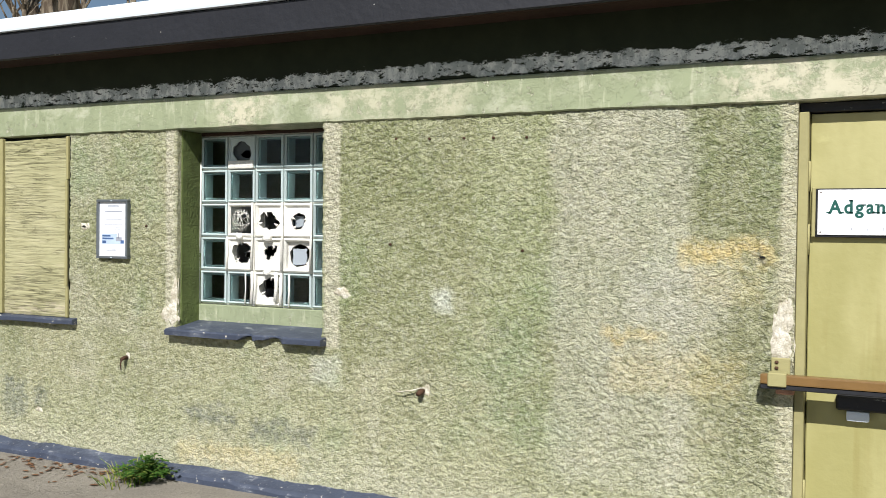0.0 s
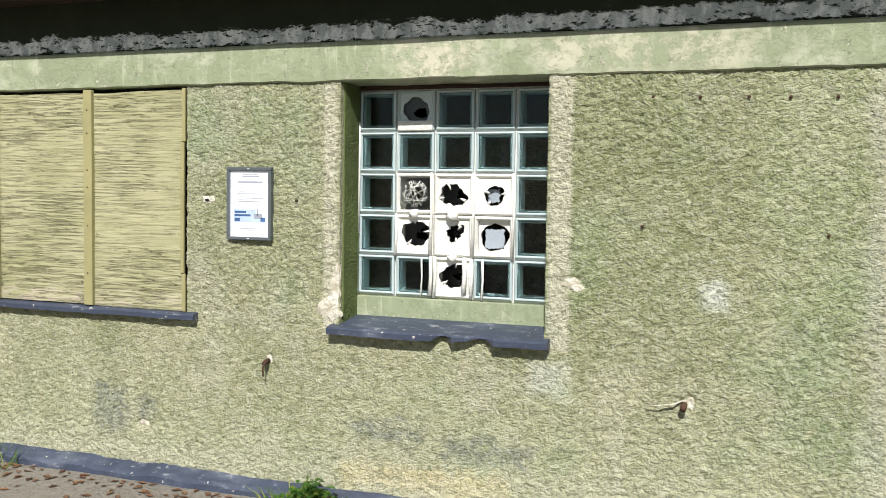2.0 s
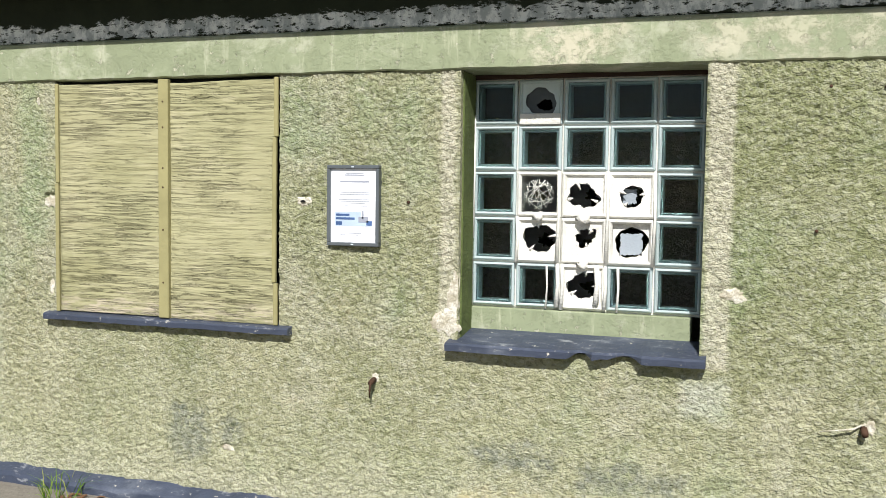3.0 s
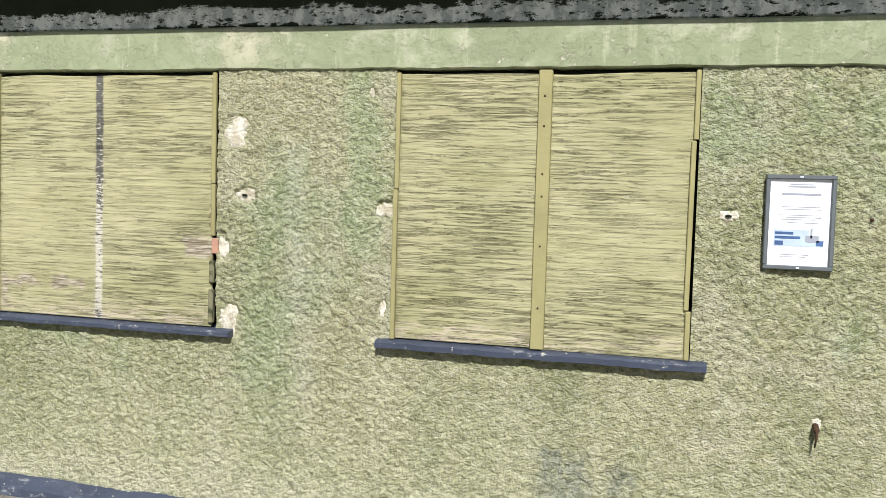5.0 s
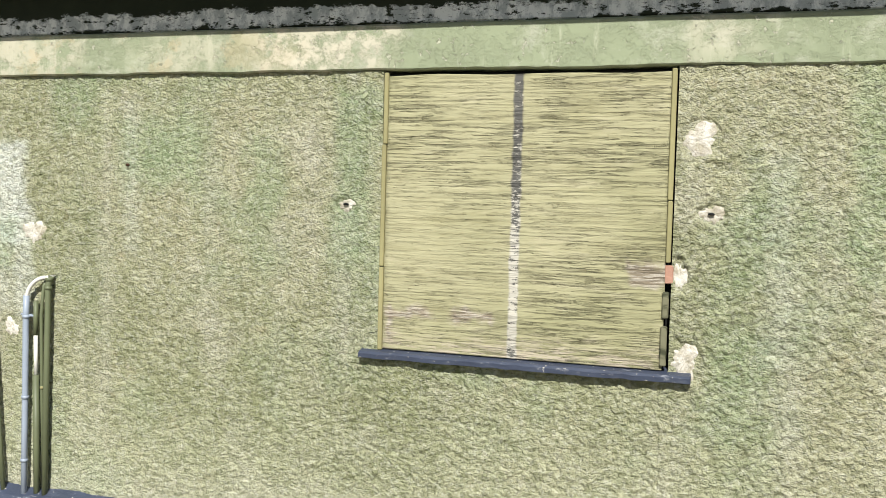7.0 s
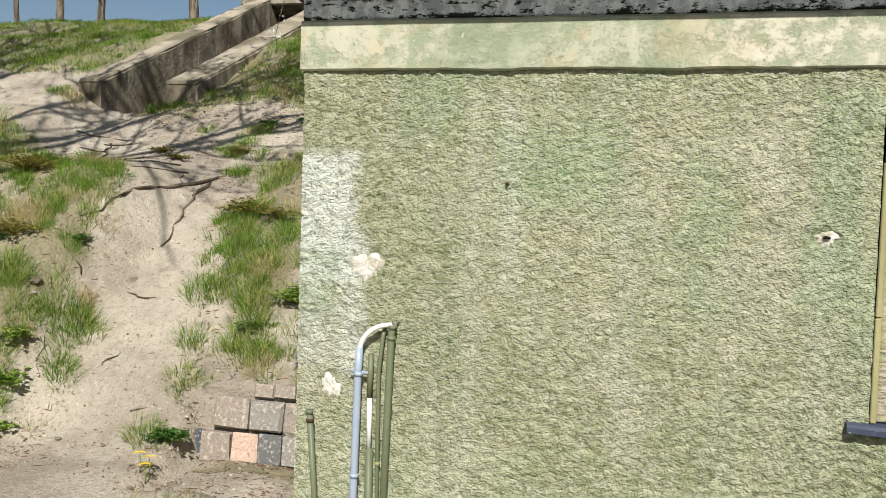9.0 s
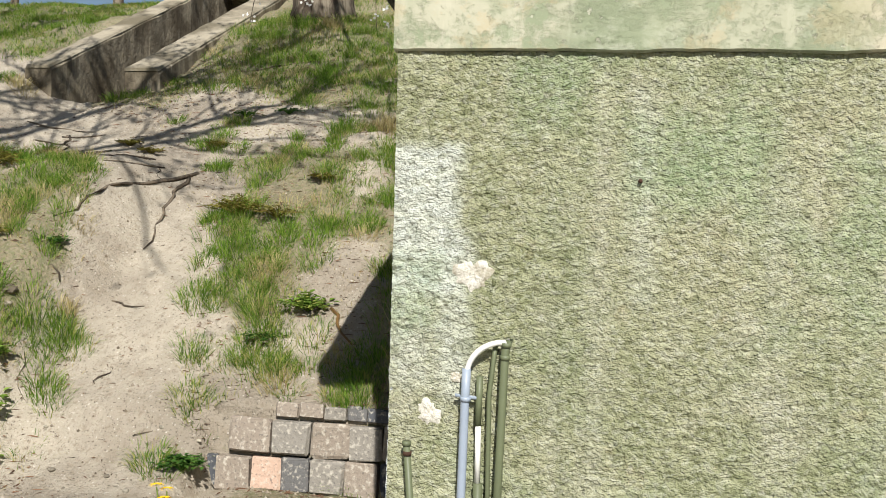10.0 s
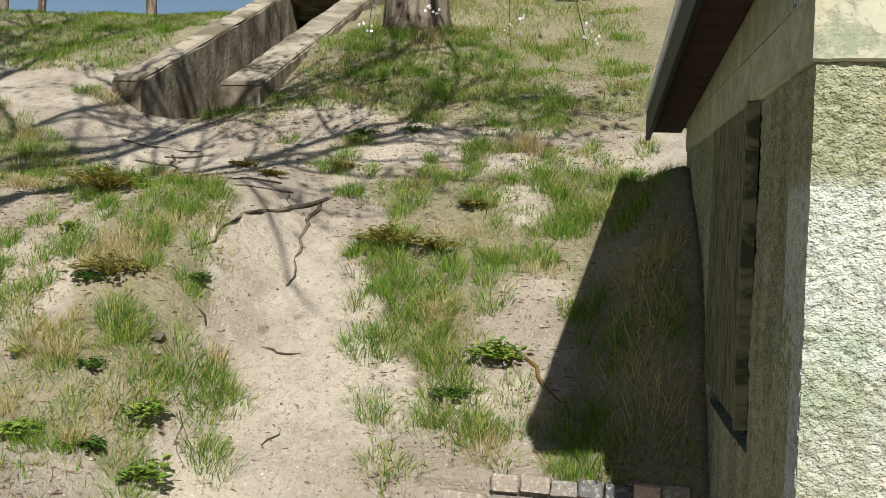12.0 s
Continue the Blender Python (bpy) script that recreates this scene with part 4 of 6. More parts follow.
SPIKE = {(3, 2): 0.15, (1, 1): 0.18, (2, 0): 0.22, (2, 1): 0.4, (2, 2): 0.3}
for i in range(5):
    for j in range(5):
        at = ((i + 0.5) * PITCH + 0.004, 0.0, (j + 0.5) * PITCH)
        how, hole, mid = SMASHED.get((i, j), ("", 0, 0))
        b = part("glass_block", WHITE_RIM if how in ("plate", "web", "shard") else RIM_MESH, RIM, window, "smashed glass block crusted white" if how else "")
        b.location = at
        seed = i * 7 + j
        if not how:
            part("inner_rim", STEP_MESH, RIM, b)
            part("pane", PANE_MESH, GLASS, b)
            continue
        if how == "plate":
            part("broken_plate", holed(0.082, 0.012, hole, seed, centre=mid, spike=SPIKE[(i, j)]), WHITE, b, "white crusted plate with a ragged hole")
            part("rear_plate", holed(0.08, 0.07, 0.034, seed + 3, centre=(0.026, -0.01), spike=0.8), SHARD, b, "cloudy rear plate")
            for k in range(3):
                tooth = [mid[0] + hole * math.cos(2.4 * k + seed), mid[1] + hole * 0.85 * math.sin(2.4 * k + seed)]
                tip = Vector((mid[0] - tooth[0], 0, mid[1] - tooth[1])) * (0.3 + 0.1 * k)
                part("glass_tooth", tube_mesh("glass_tooth", [(tooth[0] - tip.x * 0.3, 0.016, tooth[1] - tip.z * 0.3), (tooth[0] + tip.x * 0.5, 0.018, tooth[1] + tip.z * 0.5), (tooth[0] + tip.x, 0.017, tooth[1] + tip.z)], [0.009, 0.005, 0.0008], 5, 0.5, seed + k), WHITE, b)
            if (i, j) == (3, 2):
                part("loose_piece", holed(0.036, 0.045, 0.001, seed, thick=0.006, edge=0.3), FROST, b, "grey piece of glass hanging in the hole").location = (-0.016, 0, -0.006)
        if how == "cloudy":
            part("broken_plate", holed(0.085, 0.010, hole, seed, centre=mid, spike=0.14), RIM, b, "cloudy grey plate with a ragged hole")
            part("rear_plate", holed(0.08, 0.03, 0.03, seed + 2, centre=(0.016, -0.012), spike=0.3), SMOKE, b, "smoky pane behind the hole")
            part("sill_crust", box(-0.09, 0.09, -0.008, 0.02, -0.097, -0.05, 0.008, 2), WHITE, b, "white crust along the foot")
        if how == "shard":
            part("broken_plate", holed(0.082, 0.03, hole, seed, centre=mid, spike=0.12), WHITE, b, "white crusted rim of glass")
            bm = holed(0.05, 0.03, 0.001, seed, thick=0.006, edge=0.16)
            part("rear_plate", bm, FROST, b, "grey frosted piece of glass").location = (0, 0.0, -0.008)
        if how == "web":
            part("broken_plate", holed(0.08, 0.010, hole, seed, centre=mid, spike=0.5), SHARD, b, "cracked pane with a hole")
            rnd = random.Random(3)
            for k in range(24):
                w, o = rnd.random() * 6.28, (rnd.random() - 0.5) * 0.11
                a, e = Vector((math.cos(w), 0, math.sin(w))), Vector((-math.sin(w), 0, math.cos(w)))
                l = 0.066 * math.sqrt(max(0.1, 1 - (o / 0.066) ** 2))
                part("crack_sliver", tube_mesh("crack_sliver", [a * -l + e * o, a * 0.0 + e * (o + rnd.uniform(-0.012, 0.012)), a * l + e * o], 0.0011, 4), WHITE, b).location = (0, 0.007, 0)
for k in range(6):
    z = k * PITCH
    part("joint", box(-0.004, 5 * PITCH + 0.012, 0.02, 0.08, z - 0.0045, z + 0.0045), WHITE, window)
    part("joint", box(k * PITCH - 0.0005, k * PITCH + 0.0085, 0.021, 0.079, 0.005, 5 * PITCH - 0.005), WHITE, window)
for x, z0, z1, w in ((-0.004, 0.0, 0.8, 0.03), (0.008, 0.3, 0.84, 0.016), (0.3, 0.395, 0.41, 0.05), (0.5, 0.385, 0.41, 0.06), (0.5, 0.19, 0.205, 0.05), (0.345, 0.0, 0.19, 0.009), (0.392, 0.01, 0.2, 0.02), (0.412, 0.0, 0.2, 0.016), (0.562, 0.03, 0.2, 0.024), (0.598, 0.01, 0.2, 0.016), (0.652, 0.0, 0.19, 0.012), (0.21, 0.2, 0.4, 0.014), (0.39, 0.2, 0.6, 0.016), (0.6, 0.2, 0.6, 0.016), (0.797, 0.2, 0.6, 0.014)):
    part("putty_run", tube_mesh("putty_run", [(x, -0.004, z1), (x + 0.004, -0.007, (z0 + z1) / 2), (x - 0.002, -0.006, z0)], [w * 0.5, w * 0.42, w * 0.6], 8, 0.3, int(x * 99)), WHITE, window, "dried white putty run")


# ---- plaster scars, bolts and pegs on the wall ----
def scar(x, z, w, h, seed, material=None, label="ragged pale scar where the roughcast has fallen off", lift=-0.003):
    rnd = random.Random(seed)
    n, rings = 56, 5
    bm = bmesh.new()
    f = [rnd.uniform(0, 6.28) for _ in range(4)]
    rows = []
    for q in range(rings):
        row, far = [], (rings - 1 - q) / (rings - 1)
        for k in range(n):
            a = 2 * math.pi * k / n
            r = 0.95 + 0.17 * math.sin(2 * a + f[0]) + 0.14 * math.sin(3 * a + f[1]) + 0.10 * math.sin(7 * a + f[2]) + 0.06 * math.sin(13 * a + f[3])
            px, pz = math.cos(a) * w / 2 * r * far, math.sin(a) * h / 2 * r * far
            out = 0.012 if q == 0 else -lift - 0.004 * noise.noise(Vector((px * 45 + seed, pz * 45, 0.3))) - 0.003 * noise.noise(Vector((px * 120, seed, pz * 120)))
            row.append(bm.verts.new((px, out, pz)))
            if far == 0:
                break
        rows.append(row)
    for a, b in zip(rows[:-1], rows[1:]):
        for k in range(n):
            bm.faces.new((a[k], a[(k + 1) % n], b[(k + 1) % n], b[k]) if len(b) > 1 else (a[k], a[(k + 1) % n], b[0]))
    ob = part("plaster_patch", bm, material or PLASTER, smooth=True)
    ob.location = (x, FRONT, z)
    return tagged(ob, label, "plaster patch", "plaster patches")


for i, (x, z, w, h) in enumerate(SCARS):
    scar(x, z, w, h, i)


def peg(name, x, z, r, length, material, label, droop=0.0):
    me = tube_mesh(name, [(0, 0.02, 0), (0, -length * 0.5, -droop * 0.3), (0, -length, -droop)], [r, r, r * 0.9], 8)
    ob = part(name, me, material)
    ob.location = (x, FRONT, z)
    return tagged(ob, label, "bolt", "wall bolts")


for x, z in ((-2.209, 1.90), (-2.02, 1.895), (-1.83, 1.892), (-1.673, 1.889), (-1.50, 1.885), (-2.24, 1.36), (-1.514, 1.343), (-3.88, 1.44), (-8.95, 1.6)):
    peg("wall_bolt", x, z, 0.007, 0.014, IRON, "small rusty bolt stub in the roughcast")
# flush near-black plugs paint the shade of empty bolt holes
for x, z in ((-6.425, 1.455), (-7.885, 1.452), (-4.385, 1.435), (-0.415, 1.335)):
    o = part("bolt_hole", tube_mesh("bolt_hole", [(-0.012, 0, 0), (0.0, -0.002, 0.002), (0.010, 0, -0.001)], [0.004, 0.006, 0.004], 8, 0.4, 3), UNLIT)
    o.location = (x, FRONT - 0.002, z)
    tagged(o, "near-black plug standing in for the shaded hole of a wrenched-out bolt", "hole", "wall holes")
peg("pipe_stub", -2.047, 0.62, 0.014, 0.05, IRON, "short cut pipe stub sticking out of the wall", 0.01)
peg("pipe_stub", -4.035, 0.655, 0.012, 0.045, IRON, "short cut pipe stub sticking out of the wall", 0.01)
ob = part("bent_wire", tube_mesh("bent_wire", [(-2.055, 4.5, 0.635), (-2.085, 4.47, 0.625), (-2.145, 4.465, 0.615), (-2.205, 4.47, 0.605)], [0.004, 0.004, 0.003, 0.0015], 6), PLASTER)
tagged(ob, "pale bent wire end sticking out of the wall", "wire")
ob = part("bent_wire", tube_mesh("bent_wire", [(-4.038, 4.5, 0.66), (-4.033, 4.46, 0.65), (-4.035, 4.45, 0.62), (-4.039, 4.46, 0.58)], [0.006, 0.006, 0.005, 0.003], 6), IRON)
tagged(ob, "dark bent wire hanging from the wall", "wire")

# ---- notice in a frame ----
nx0, nx1, nz0, nz1 = -4.256, -4.008, 1.243, 1.598
notice = thing("notice_frame", "grey metal frame with a printed white notice behind glass", "notice", at=(nx0, FRONT, nz0))
w, h = nx1 - nx0, nz1 - nz0
for a in ((0, w, 0, 0.016), (0, w, h - 0.016, h), (0, 0.016, 0.0165, h - 0.0165), (w - 0.016, w, 0.0165, h - 0.0165)):
    part("frame_bar", box(a[0], a[1], -0.032, 0.004, a[2], a[3], 0.003), NOTICE_FRAME, notice)
sheet = part("paper", box(0.014, w - 0.014, -0.018, 0.002, 0.014, h - 0.014), PAPER, notice, "white printed sheet")
for k, (z, a, b, hh) in enumerate(((0.318, 0.085, 0.17, 0.003), (0.309, 0.08, 0.175, 0.005), (0.28, 0.058, 0.196, 0.007), (0.235, 0.06, 0.195, 0.002), (0.226, 0.055, 0.2, 0.002), (0.204, 0.052, 0.2, 0.002), (0.196, 0.055, 0.2, 0.002), (0.188, 0.06, 0.18, 0.002), (0.176, 0.08, 0.19, 0.002), (0.056, 0.06, 0.16, 0.002), (0.048, 0.06, 0.15, 0.002))):
    part("print_line", box(a, b, -0.0192, -0.0182, z, z + hh), INK, sheet)
for a, b, z0, z1, m in ((0.036, 0.212, 0.088, 0.110, PALE_INK), (0.036, 0.16, 0.110, 0.150, PALE_INK), (0.04, 0.105, 0.132, 0.142, BLUE_INK), (0.04, 0.13, 0.116, 0.126, BLUE_INK), (0.04, 0.07, 0.092, 0.108, BLUE_INK), (0.165, 0.172, 0.12, 0.155, INK), (0.148, 0.195, 0.105, 0.130, INK), (0.186, 0.212, 0.092, 0.112, BLUE_INK)):
    part("print_picture", box(a, b, -0.0190 if m is PALE_INK else -0.0198, -0.0182, z0, z1, 0.0002), m, sheet)
for z in (0.008, h - 0.008):
    part("screw", box(w / 2 - 0.006, w / 2 + 0.006, -0.035, -0.031, z - 0.003, z + 0.003, 0.001), FLASH, notice)

# ---- door, sign and bar ----
tagged(part("door_frame", box(DOORWAY[0] + 0.002, DOORWAY[0] + 0.042, 4.52, 4.72, -0.05, 1.955, 0.003), TRIM), "olive painted door frame post", "door frame", kind="structure")
tagged(part("door_frame", box(DOORWAY[0] + 0.002, DOORWAY[1], 4.56, 4.74, 1.957, 1.998, 0.003), FASCIA), "dark door frame head", "door frame", kind="structure")
door = thing("door_1", "olive-yellow painted door, closed, stained and barred", "door", kind="structure", at=(DOORWAY[0], 4.58, 0))
part("leaf", box(0.046, 0.995, 0.0, 0.05, 0.01, 1.952, 0.004), DOOR, door)
part("kick_panel", box(0.05, 0.99, -0.004, 0.0, 0.02, 0.76, 0.001), DOOR, door)
for z in (1.62, 1.35, 0.25):
    part("hinge", tube_mesh("hinge", [(0.04, -0.01, z), (0.04, -0.01, z + 0.13)], 0.010, 10), TRIM, door, "painted barrel hinge")
sign = thing("door_sign", "white enamel sign with dark green lettering on the door", "sign", at=(-0.21, 4.575, 1.425))
part("backing_board", box(0.0, 0.62, -0.022, 0.005, 0.0, 0.207, 0.003), FASCIA, sign, "dark backing board")
part("side_moulding", box(-0.016, -0.001, -0.024, 0.004, 0.0, 0.212, 0.003), TRIM, sign, "olive painted edge moulding")
plate = part("sign_plate", box(0.008, 0.612, -0.029, -0.0225, 0.010, 0.201, 0.002), PAPER, sign, "white enamel plate")
for x in (0.02, 0.60):
    for z in (0.022, 0.19):
        part("screw", box(x - 0.003, x + 0.003, -0.031, -0.028, z - 0.003, z + 0.003, 0.001), IRON, plate)


def letter_mesh(body, size, foot):
    """A word in bold letters with short serif bars, as one flat mesh."""
    bm, at = bmesh.new(), 0.0
    for ch in body:
        font = bpy.data.curves.new("lettering", "FONT")
        font.body, font.size, font.extrude, font.offset = ch, size, 0.0006, 0.0022
        probe = bpy.data.objects.new("lettering", font)
        scene.collection.objects.link(probe)
        bpy.context.view_layer.update()
        me = bpy.data.meshes.new_from_object(probe.evaluated_get(bpy.context.evaluated_depsgraph_get()))
        bpy.data.objects.remove(probe)
        xs, ys = [v.co.x for v in me.vertices], [v.co.y for v in me.vertices]
        lo, hi, top = min(xs), max(xs), max(ys)
        me.transform(Matrix.Translation((at - lo, 0, 0)))
        bm.from_mesh(me)
        wide = hi - lo
        ends = {"A": ((0.0, 0), (wide, 0)), "d": ((wide - 0.006, 0), (wide - 0.009, top - foot)), "a": ((wide, 0),), "n": ((0.004, 0), (wide - 0.004, 0), (0.0, top - foot)), "g": ((wide, top - foot),)}[ch]
        for x, y in ends:
            box(at + x - 0.0085, at + x + 0.0085, y, y + foot, -0.0006, 0.0006, into=bm)
        at += wide + size * 0.13
    me = bpy.data.meshes.new("lettering")
    bm.to_mesh(me)
    bm.free()
    return me


txt = part("lettering", letter_mesh("Adgang", 0.078, 0.0055), GREEN_INK, plate, "dark green word")
txt.rotation_euler, txt.location, txt.scale = (radians(90), 0, 0), (0.050, -0.0297, 0.102), (0.9, 1, 1)
for x, hh in ((0.14, 0.012), (0.2, 0.008), (0.26, 0.014), (0.31, 0.01)):
    part("worn_mark", box(x, x + 0.003, -0.0296, -0.0288, 0.03, 0.03 + hh), INK, plate)
bar = thing("door_bar", "brown varnished timber bar across the door on a painted bracket", "bar", at=(-0.405, 4.42, 0.785))
part("timber", box(0.0, 1.3, -0.02, 0.03, 0.022, 0.062, 0.006, 2), OAK, bar)
part("bracket", box(0.03, 0.105, -0.026, 0.034, 0.012, 0.07, 0.004), TRIM, bar, "olive painted bracket")
part("bracket_plate", box(0.035, 0.112, 0.052, 0.07, 0.05, 0.125, 0.004), TRIM, bar)
part("bracket_arm", box(0.04, 0.095, 0.03, 0.07, 0.012, 0.05, 0.004), TRIM, bar)
part("bar_underside", box(0.0, 1.3, -0.014, 0.03, 0.0, 0.021, 0.003), FASCIA, bar)
for z in (0.075, 0.1):
    part("bolt_head", box(0.05, 0.066, 0.044, 0.052, z, z + 0.014, 0.004), IRON, bar)
part("brick_end", box(0.055, 0.13, 0.05, 0.09, -0.03, 0.0, 0.006), BRICK, bar, "exposed red brick")
lock = thing("door_lock", "dark iron hasp with a padlock on the door", "lock", at=(-0.115, 4.57, 0.68))
part("hasp", box(0.0, 0.2, -0.04, 0.006, 0.02, 0.085, 0.008), FASCIA, lock)
part("lock_plate", box(0.04, 0.13, -0.03, 0.006, -0.025, 0.018, 0.012, 2), FLASH, lock, "worn metal plate")


# ---- pipes at the corner ----
def pipe(name, pts, r, material, label, clips=()):
    t = thing(name, label, "pipe", "wall pipes", at=(pts[-1][0], FRONT, 0))
    part("tube", tube_mesh("tube", [(p[0] - pts[-1][0], p[1] - FRONT, p[2]) for p in pts], r, 12), material, t)
    for x, y, z, m in clips:
        part("clip", tube_mesh("clip", [(x - pts[-1][0], y - FRONT, z), (x - pts[-1][0] + 0.0005, y - FRONT, z + 0.014)], max(r) * 1.22 if isinstance(r, list) else r * 1.22, 12), m, t)
    return t


arc = [(-9.355 - 0.118 * math.sin(a), 4.46, 1.075 - 0.11 * (1 - math.cos(a))) for a in np.linspace(0, math.pi / 2, 9)]
pipe("conduit", [(-9.35, 4.5, 1.078)] + arc + [(-9.477, 4.46, 0.9)], 0.0095, WHITE_PVC, "white plastic conduit bent over into the wall")
pipe("drain_pipe", [(-9.474, 4.46, 0.985), (-9.476, 4.46, 0.9), (-9.482, 4.46, 0.4), (-9.488, 4.46, -0.03)], 0.0145, GREY_PVC, "light grey plastic pipe clipped to the wall", ((-9.475, 4.46, 0.88, GREY_PVC), (-9.480, 4.46, 0.5, GREY_PVC), (-9.485, 4.46, 0.2, GREY_PVC)))
pipe("pipe_clamp", [(-9.51, 4.47, 0.895), (-9.44, 4.47, 0.89)], 0.006, GREY_PVC, "small grey clamp holding a pipe")
pipe("feed_pipe", [(-9.432, 4.475, 0.96), (-9.434, 4.474, 0.80)], 0.011, OLIVE_PIPE, "thin olive painted pipe end")
pipe("feed_pipe", [(-9.433, 4.474, 0.80), (-9.43, 4.474, 0.61)], 0.0095, WHITE_PVC, "bare white pipe stretch")
pipe("feed_pipe", [(-9.428, 4.47, 0.612), (-9.42, 4.47, -0.03)], 0.015, OLIVE_PIPE, "olive painted sleeve pipe at the wall foot")
pipe("cable_pipe", [(-9.385, 4.49, 1.065), (-9.388, 4.474, 1.03), (-9.40, 4.472, 0.9), (-9.395, 4.472, 0.5), (-9.38, 4.472, -0.03)], 0.008, OLIVE_PIPE, "thin olive cable conduit", ((-9.395, 4.472, 0.55, TRIM),))
pipe("elbow_pipe", [(-9.335, 4.51, 1.077), (-9.345, 4.465, 1.074), (-9.352, 4.462, 1.05), (-9.362, 4.462, 0.6), (-9.372, 4.462, -0.03)], 0.0135, OLIVE_PIPE, "olive painted pipe with an elbow into the wall", ((-9.352, 4.462, 1.02, OLIVE_PIPE), (-9.349, 4.463, 1.06, OLIVE_PIPE)))
pipe("stub_pipe", [(-9.664, 4.46, 0.73), (-9.635, 4.46, 0.4), (-9.60, 4.46, -0.03)], [0.012, 0.011, 0.011], OLIVE_PIPE, "short upright pipe with a threaded brass end", ((-9.661, 4.46, 0.69, IRON), (-9.664, 4.46, 0.722, OLIVE_PIPE)))

# ---- end wall: boarded window ----
t = thing("window_boards_end", "grey weathered board over a window in the end wall", "boarded window", at=(END, SW[0], 0.85))
part("board_panel", box(-0.03, 0.0, 0.04, SW[1] - SW[0], 0.06, 1.14, 0.004), BOARD, t)
for y in (0.0, 0.02):
    part("edge_batten", box(-0.045 + y * 0.4, -0.0, y, y + 0.017, 0.05, 1.148, 0.003), BOARD, t)
tagged(part("window_reveal_end", box(END + 0.05, END + 0.2, SW[0] + 0.002, SW[1] - 0.002, 0.82, 1.995), UNLIT), "near-black block standing in for the shaded recess behind the board", "recess", kind="structure")


# ---- low wall of granite setts beside the path ----
sett_wall = thing("stone_wall", "low retaining wall of uneven grey and pink granite setts", "wall", kind="structure", at=(-10.4, 6.0, 0.03))


def sett_shape(seed):
    """An uneven granite block of unit size with worn edges."""
    rnd = random.Random(seed)
    bm = box(-0.5, 0.5, -0.5, 0.5, -0.5, 0.5, 0.07)
    for v in bm.verts:
        v.co += Vector((rnd.uniform(-0.03, 0.03), rnd.uniform(-0.05, 0.05), rnd.uniform(-0.04, 0.04)))
    return mesh_of("sett", bm, SETT, False)


SHAPES = [sett_shape(k) for k in range(5)]
rnd = random.Random(12)
for x0, z0, z1, wide, back in ((-11.13, 0.02, 0.2, (0.15, 0.2), 0.0), (-10.9, 0.205, 0.385, (0.16, 0.24), 0.035), (-10.66, 0.39, 0.468, (0.1, 0.15), 0.065)):
    x = x0
    while x < -9.79:
        w = min(rnd.uniform(*wide), -9.76 - x)
        if w < 0.06:
            break
        o = part("sett", SHAPES[rnd.randrange(5)], SETT, sett_wall)
        o.location = (x + w / 2 + 10.4, back - 0.02 + rnd.uniform(-0.012, 0.012) + 0.06, (z0 + z1) / 2 - 0.03 + rnd.uniform(-0.006, 0.006))
        o.scale = (w - 0.004, 0.16, z1 - z0 - 0.003 + rnd.uniform(-0.01, 0.004))
        o.rotation_euler = (radians(-8 + rnd.uniform(-3, 3)), radians(rnd.uniform(-2, 2)), radians(rnd.uniform(-3, 3)))
        x += w
bm = box(-0.72, 0.63, 0.06, 0.2, -0.1, 0.40)
part("mortar_bed", bm, SOIL, sett_wall)

# ---- sunk way with concrete side walls ----


CONCRETE_TOP = concrete("pale_concrete", (166, 156, 136), (112, 104, 86), False)


def ramp_wall(name, x0, x1, y0, y1, z_low, rise, base, label, seed):
    """A wall along y whose top climbs with the slope."""
    n = 40
    vs, fs = [], []
    for i in range(n + 1):
        y = y0 + (y1 - y0) * i / n
        top = z_low + rise * (y - y0) + 0.02
        j = [0.02 * (float(vnoise(np.array(y * 6.0), np.array(k * 3.0), seed)) - 0.5) for k in range(4)]
        vs += [(x0 + j[0], y, base), (x0 + j[0], y, top + j[1]), (x0 + 0.02, y, top + 0.012 + j[1]), (x1 - 0.02, y, top + 0.012 + j[2]), (x1 + j[3], y, top + j[2] - 0.01), (x1 + j[3], y, base)]
    for i in range(n):
        for k in range(6):
            fs.append((i * 6 + k, i * 6 + (k + 1) % 6, i * 6 + 6 + (k + 1) % 6, i * 6 + 6 + k))
    fs += [tuple(range(6)), tuple(n * 6 + k for k in range(5, -1, -1))]
    wall = thing(name, label, "concrete wall", kind="structure")
    part("body", raw("body", vs, fs, fix=True), CONCRETE_DARK, wall)
    cs, cf = [], []
    for i in range(n + 1):
        y = y0 - 0.01 + (y1 - y0) * i / n
        top = z_low + rise * (y - y0) + 0.035
        j = [0.018 * (float(vnoise(np.array(y * 7.0), np.array(k * 3.0), seed + 1)) - 0.5) for k in range(4)]
        cs += [(x0 + 0.006 + j[0], y, top), (x0 + 0.02 + j[0], y, top + 0.02 + j[1]), (x1 - 0.02, y, top + 0.02 + j[2]), (x1 - 0.006 + j[3] * 0.5, y, top)]
    for i in range(n):
        for k in range(4):
            cf.append((i * 4 + k, i * 4 + (k + 1) % 4, i * 4 + 4 + (k + 1) % 4, i * 4 + 4 + k))
    cf += [(0, 1, 2, 3), tuple(n * 4 + k for k in (3, 2, 1, 0))]
    part("coping", raw("coping", cs, cf, fix=True), CONCRETE_TOP, wall, "pale weathered top")
    return wall


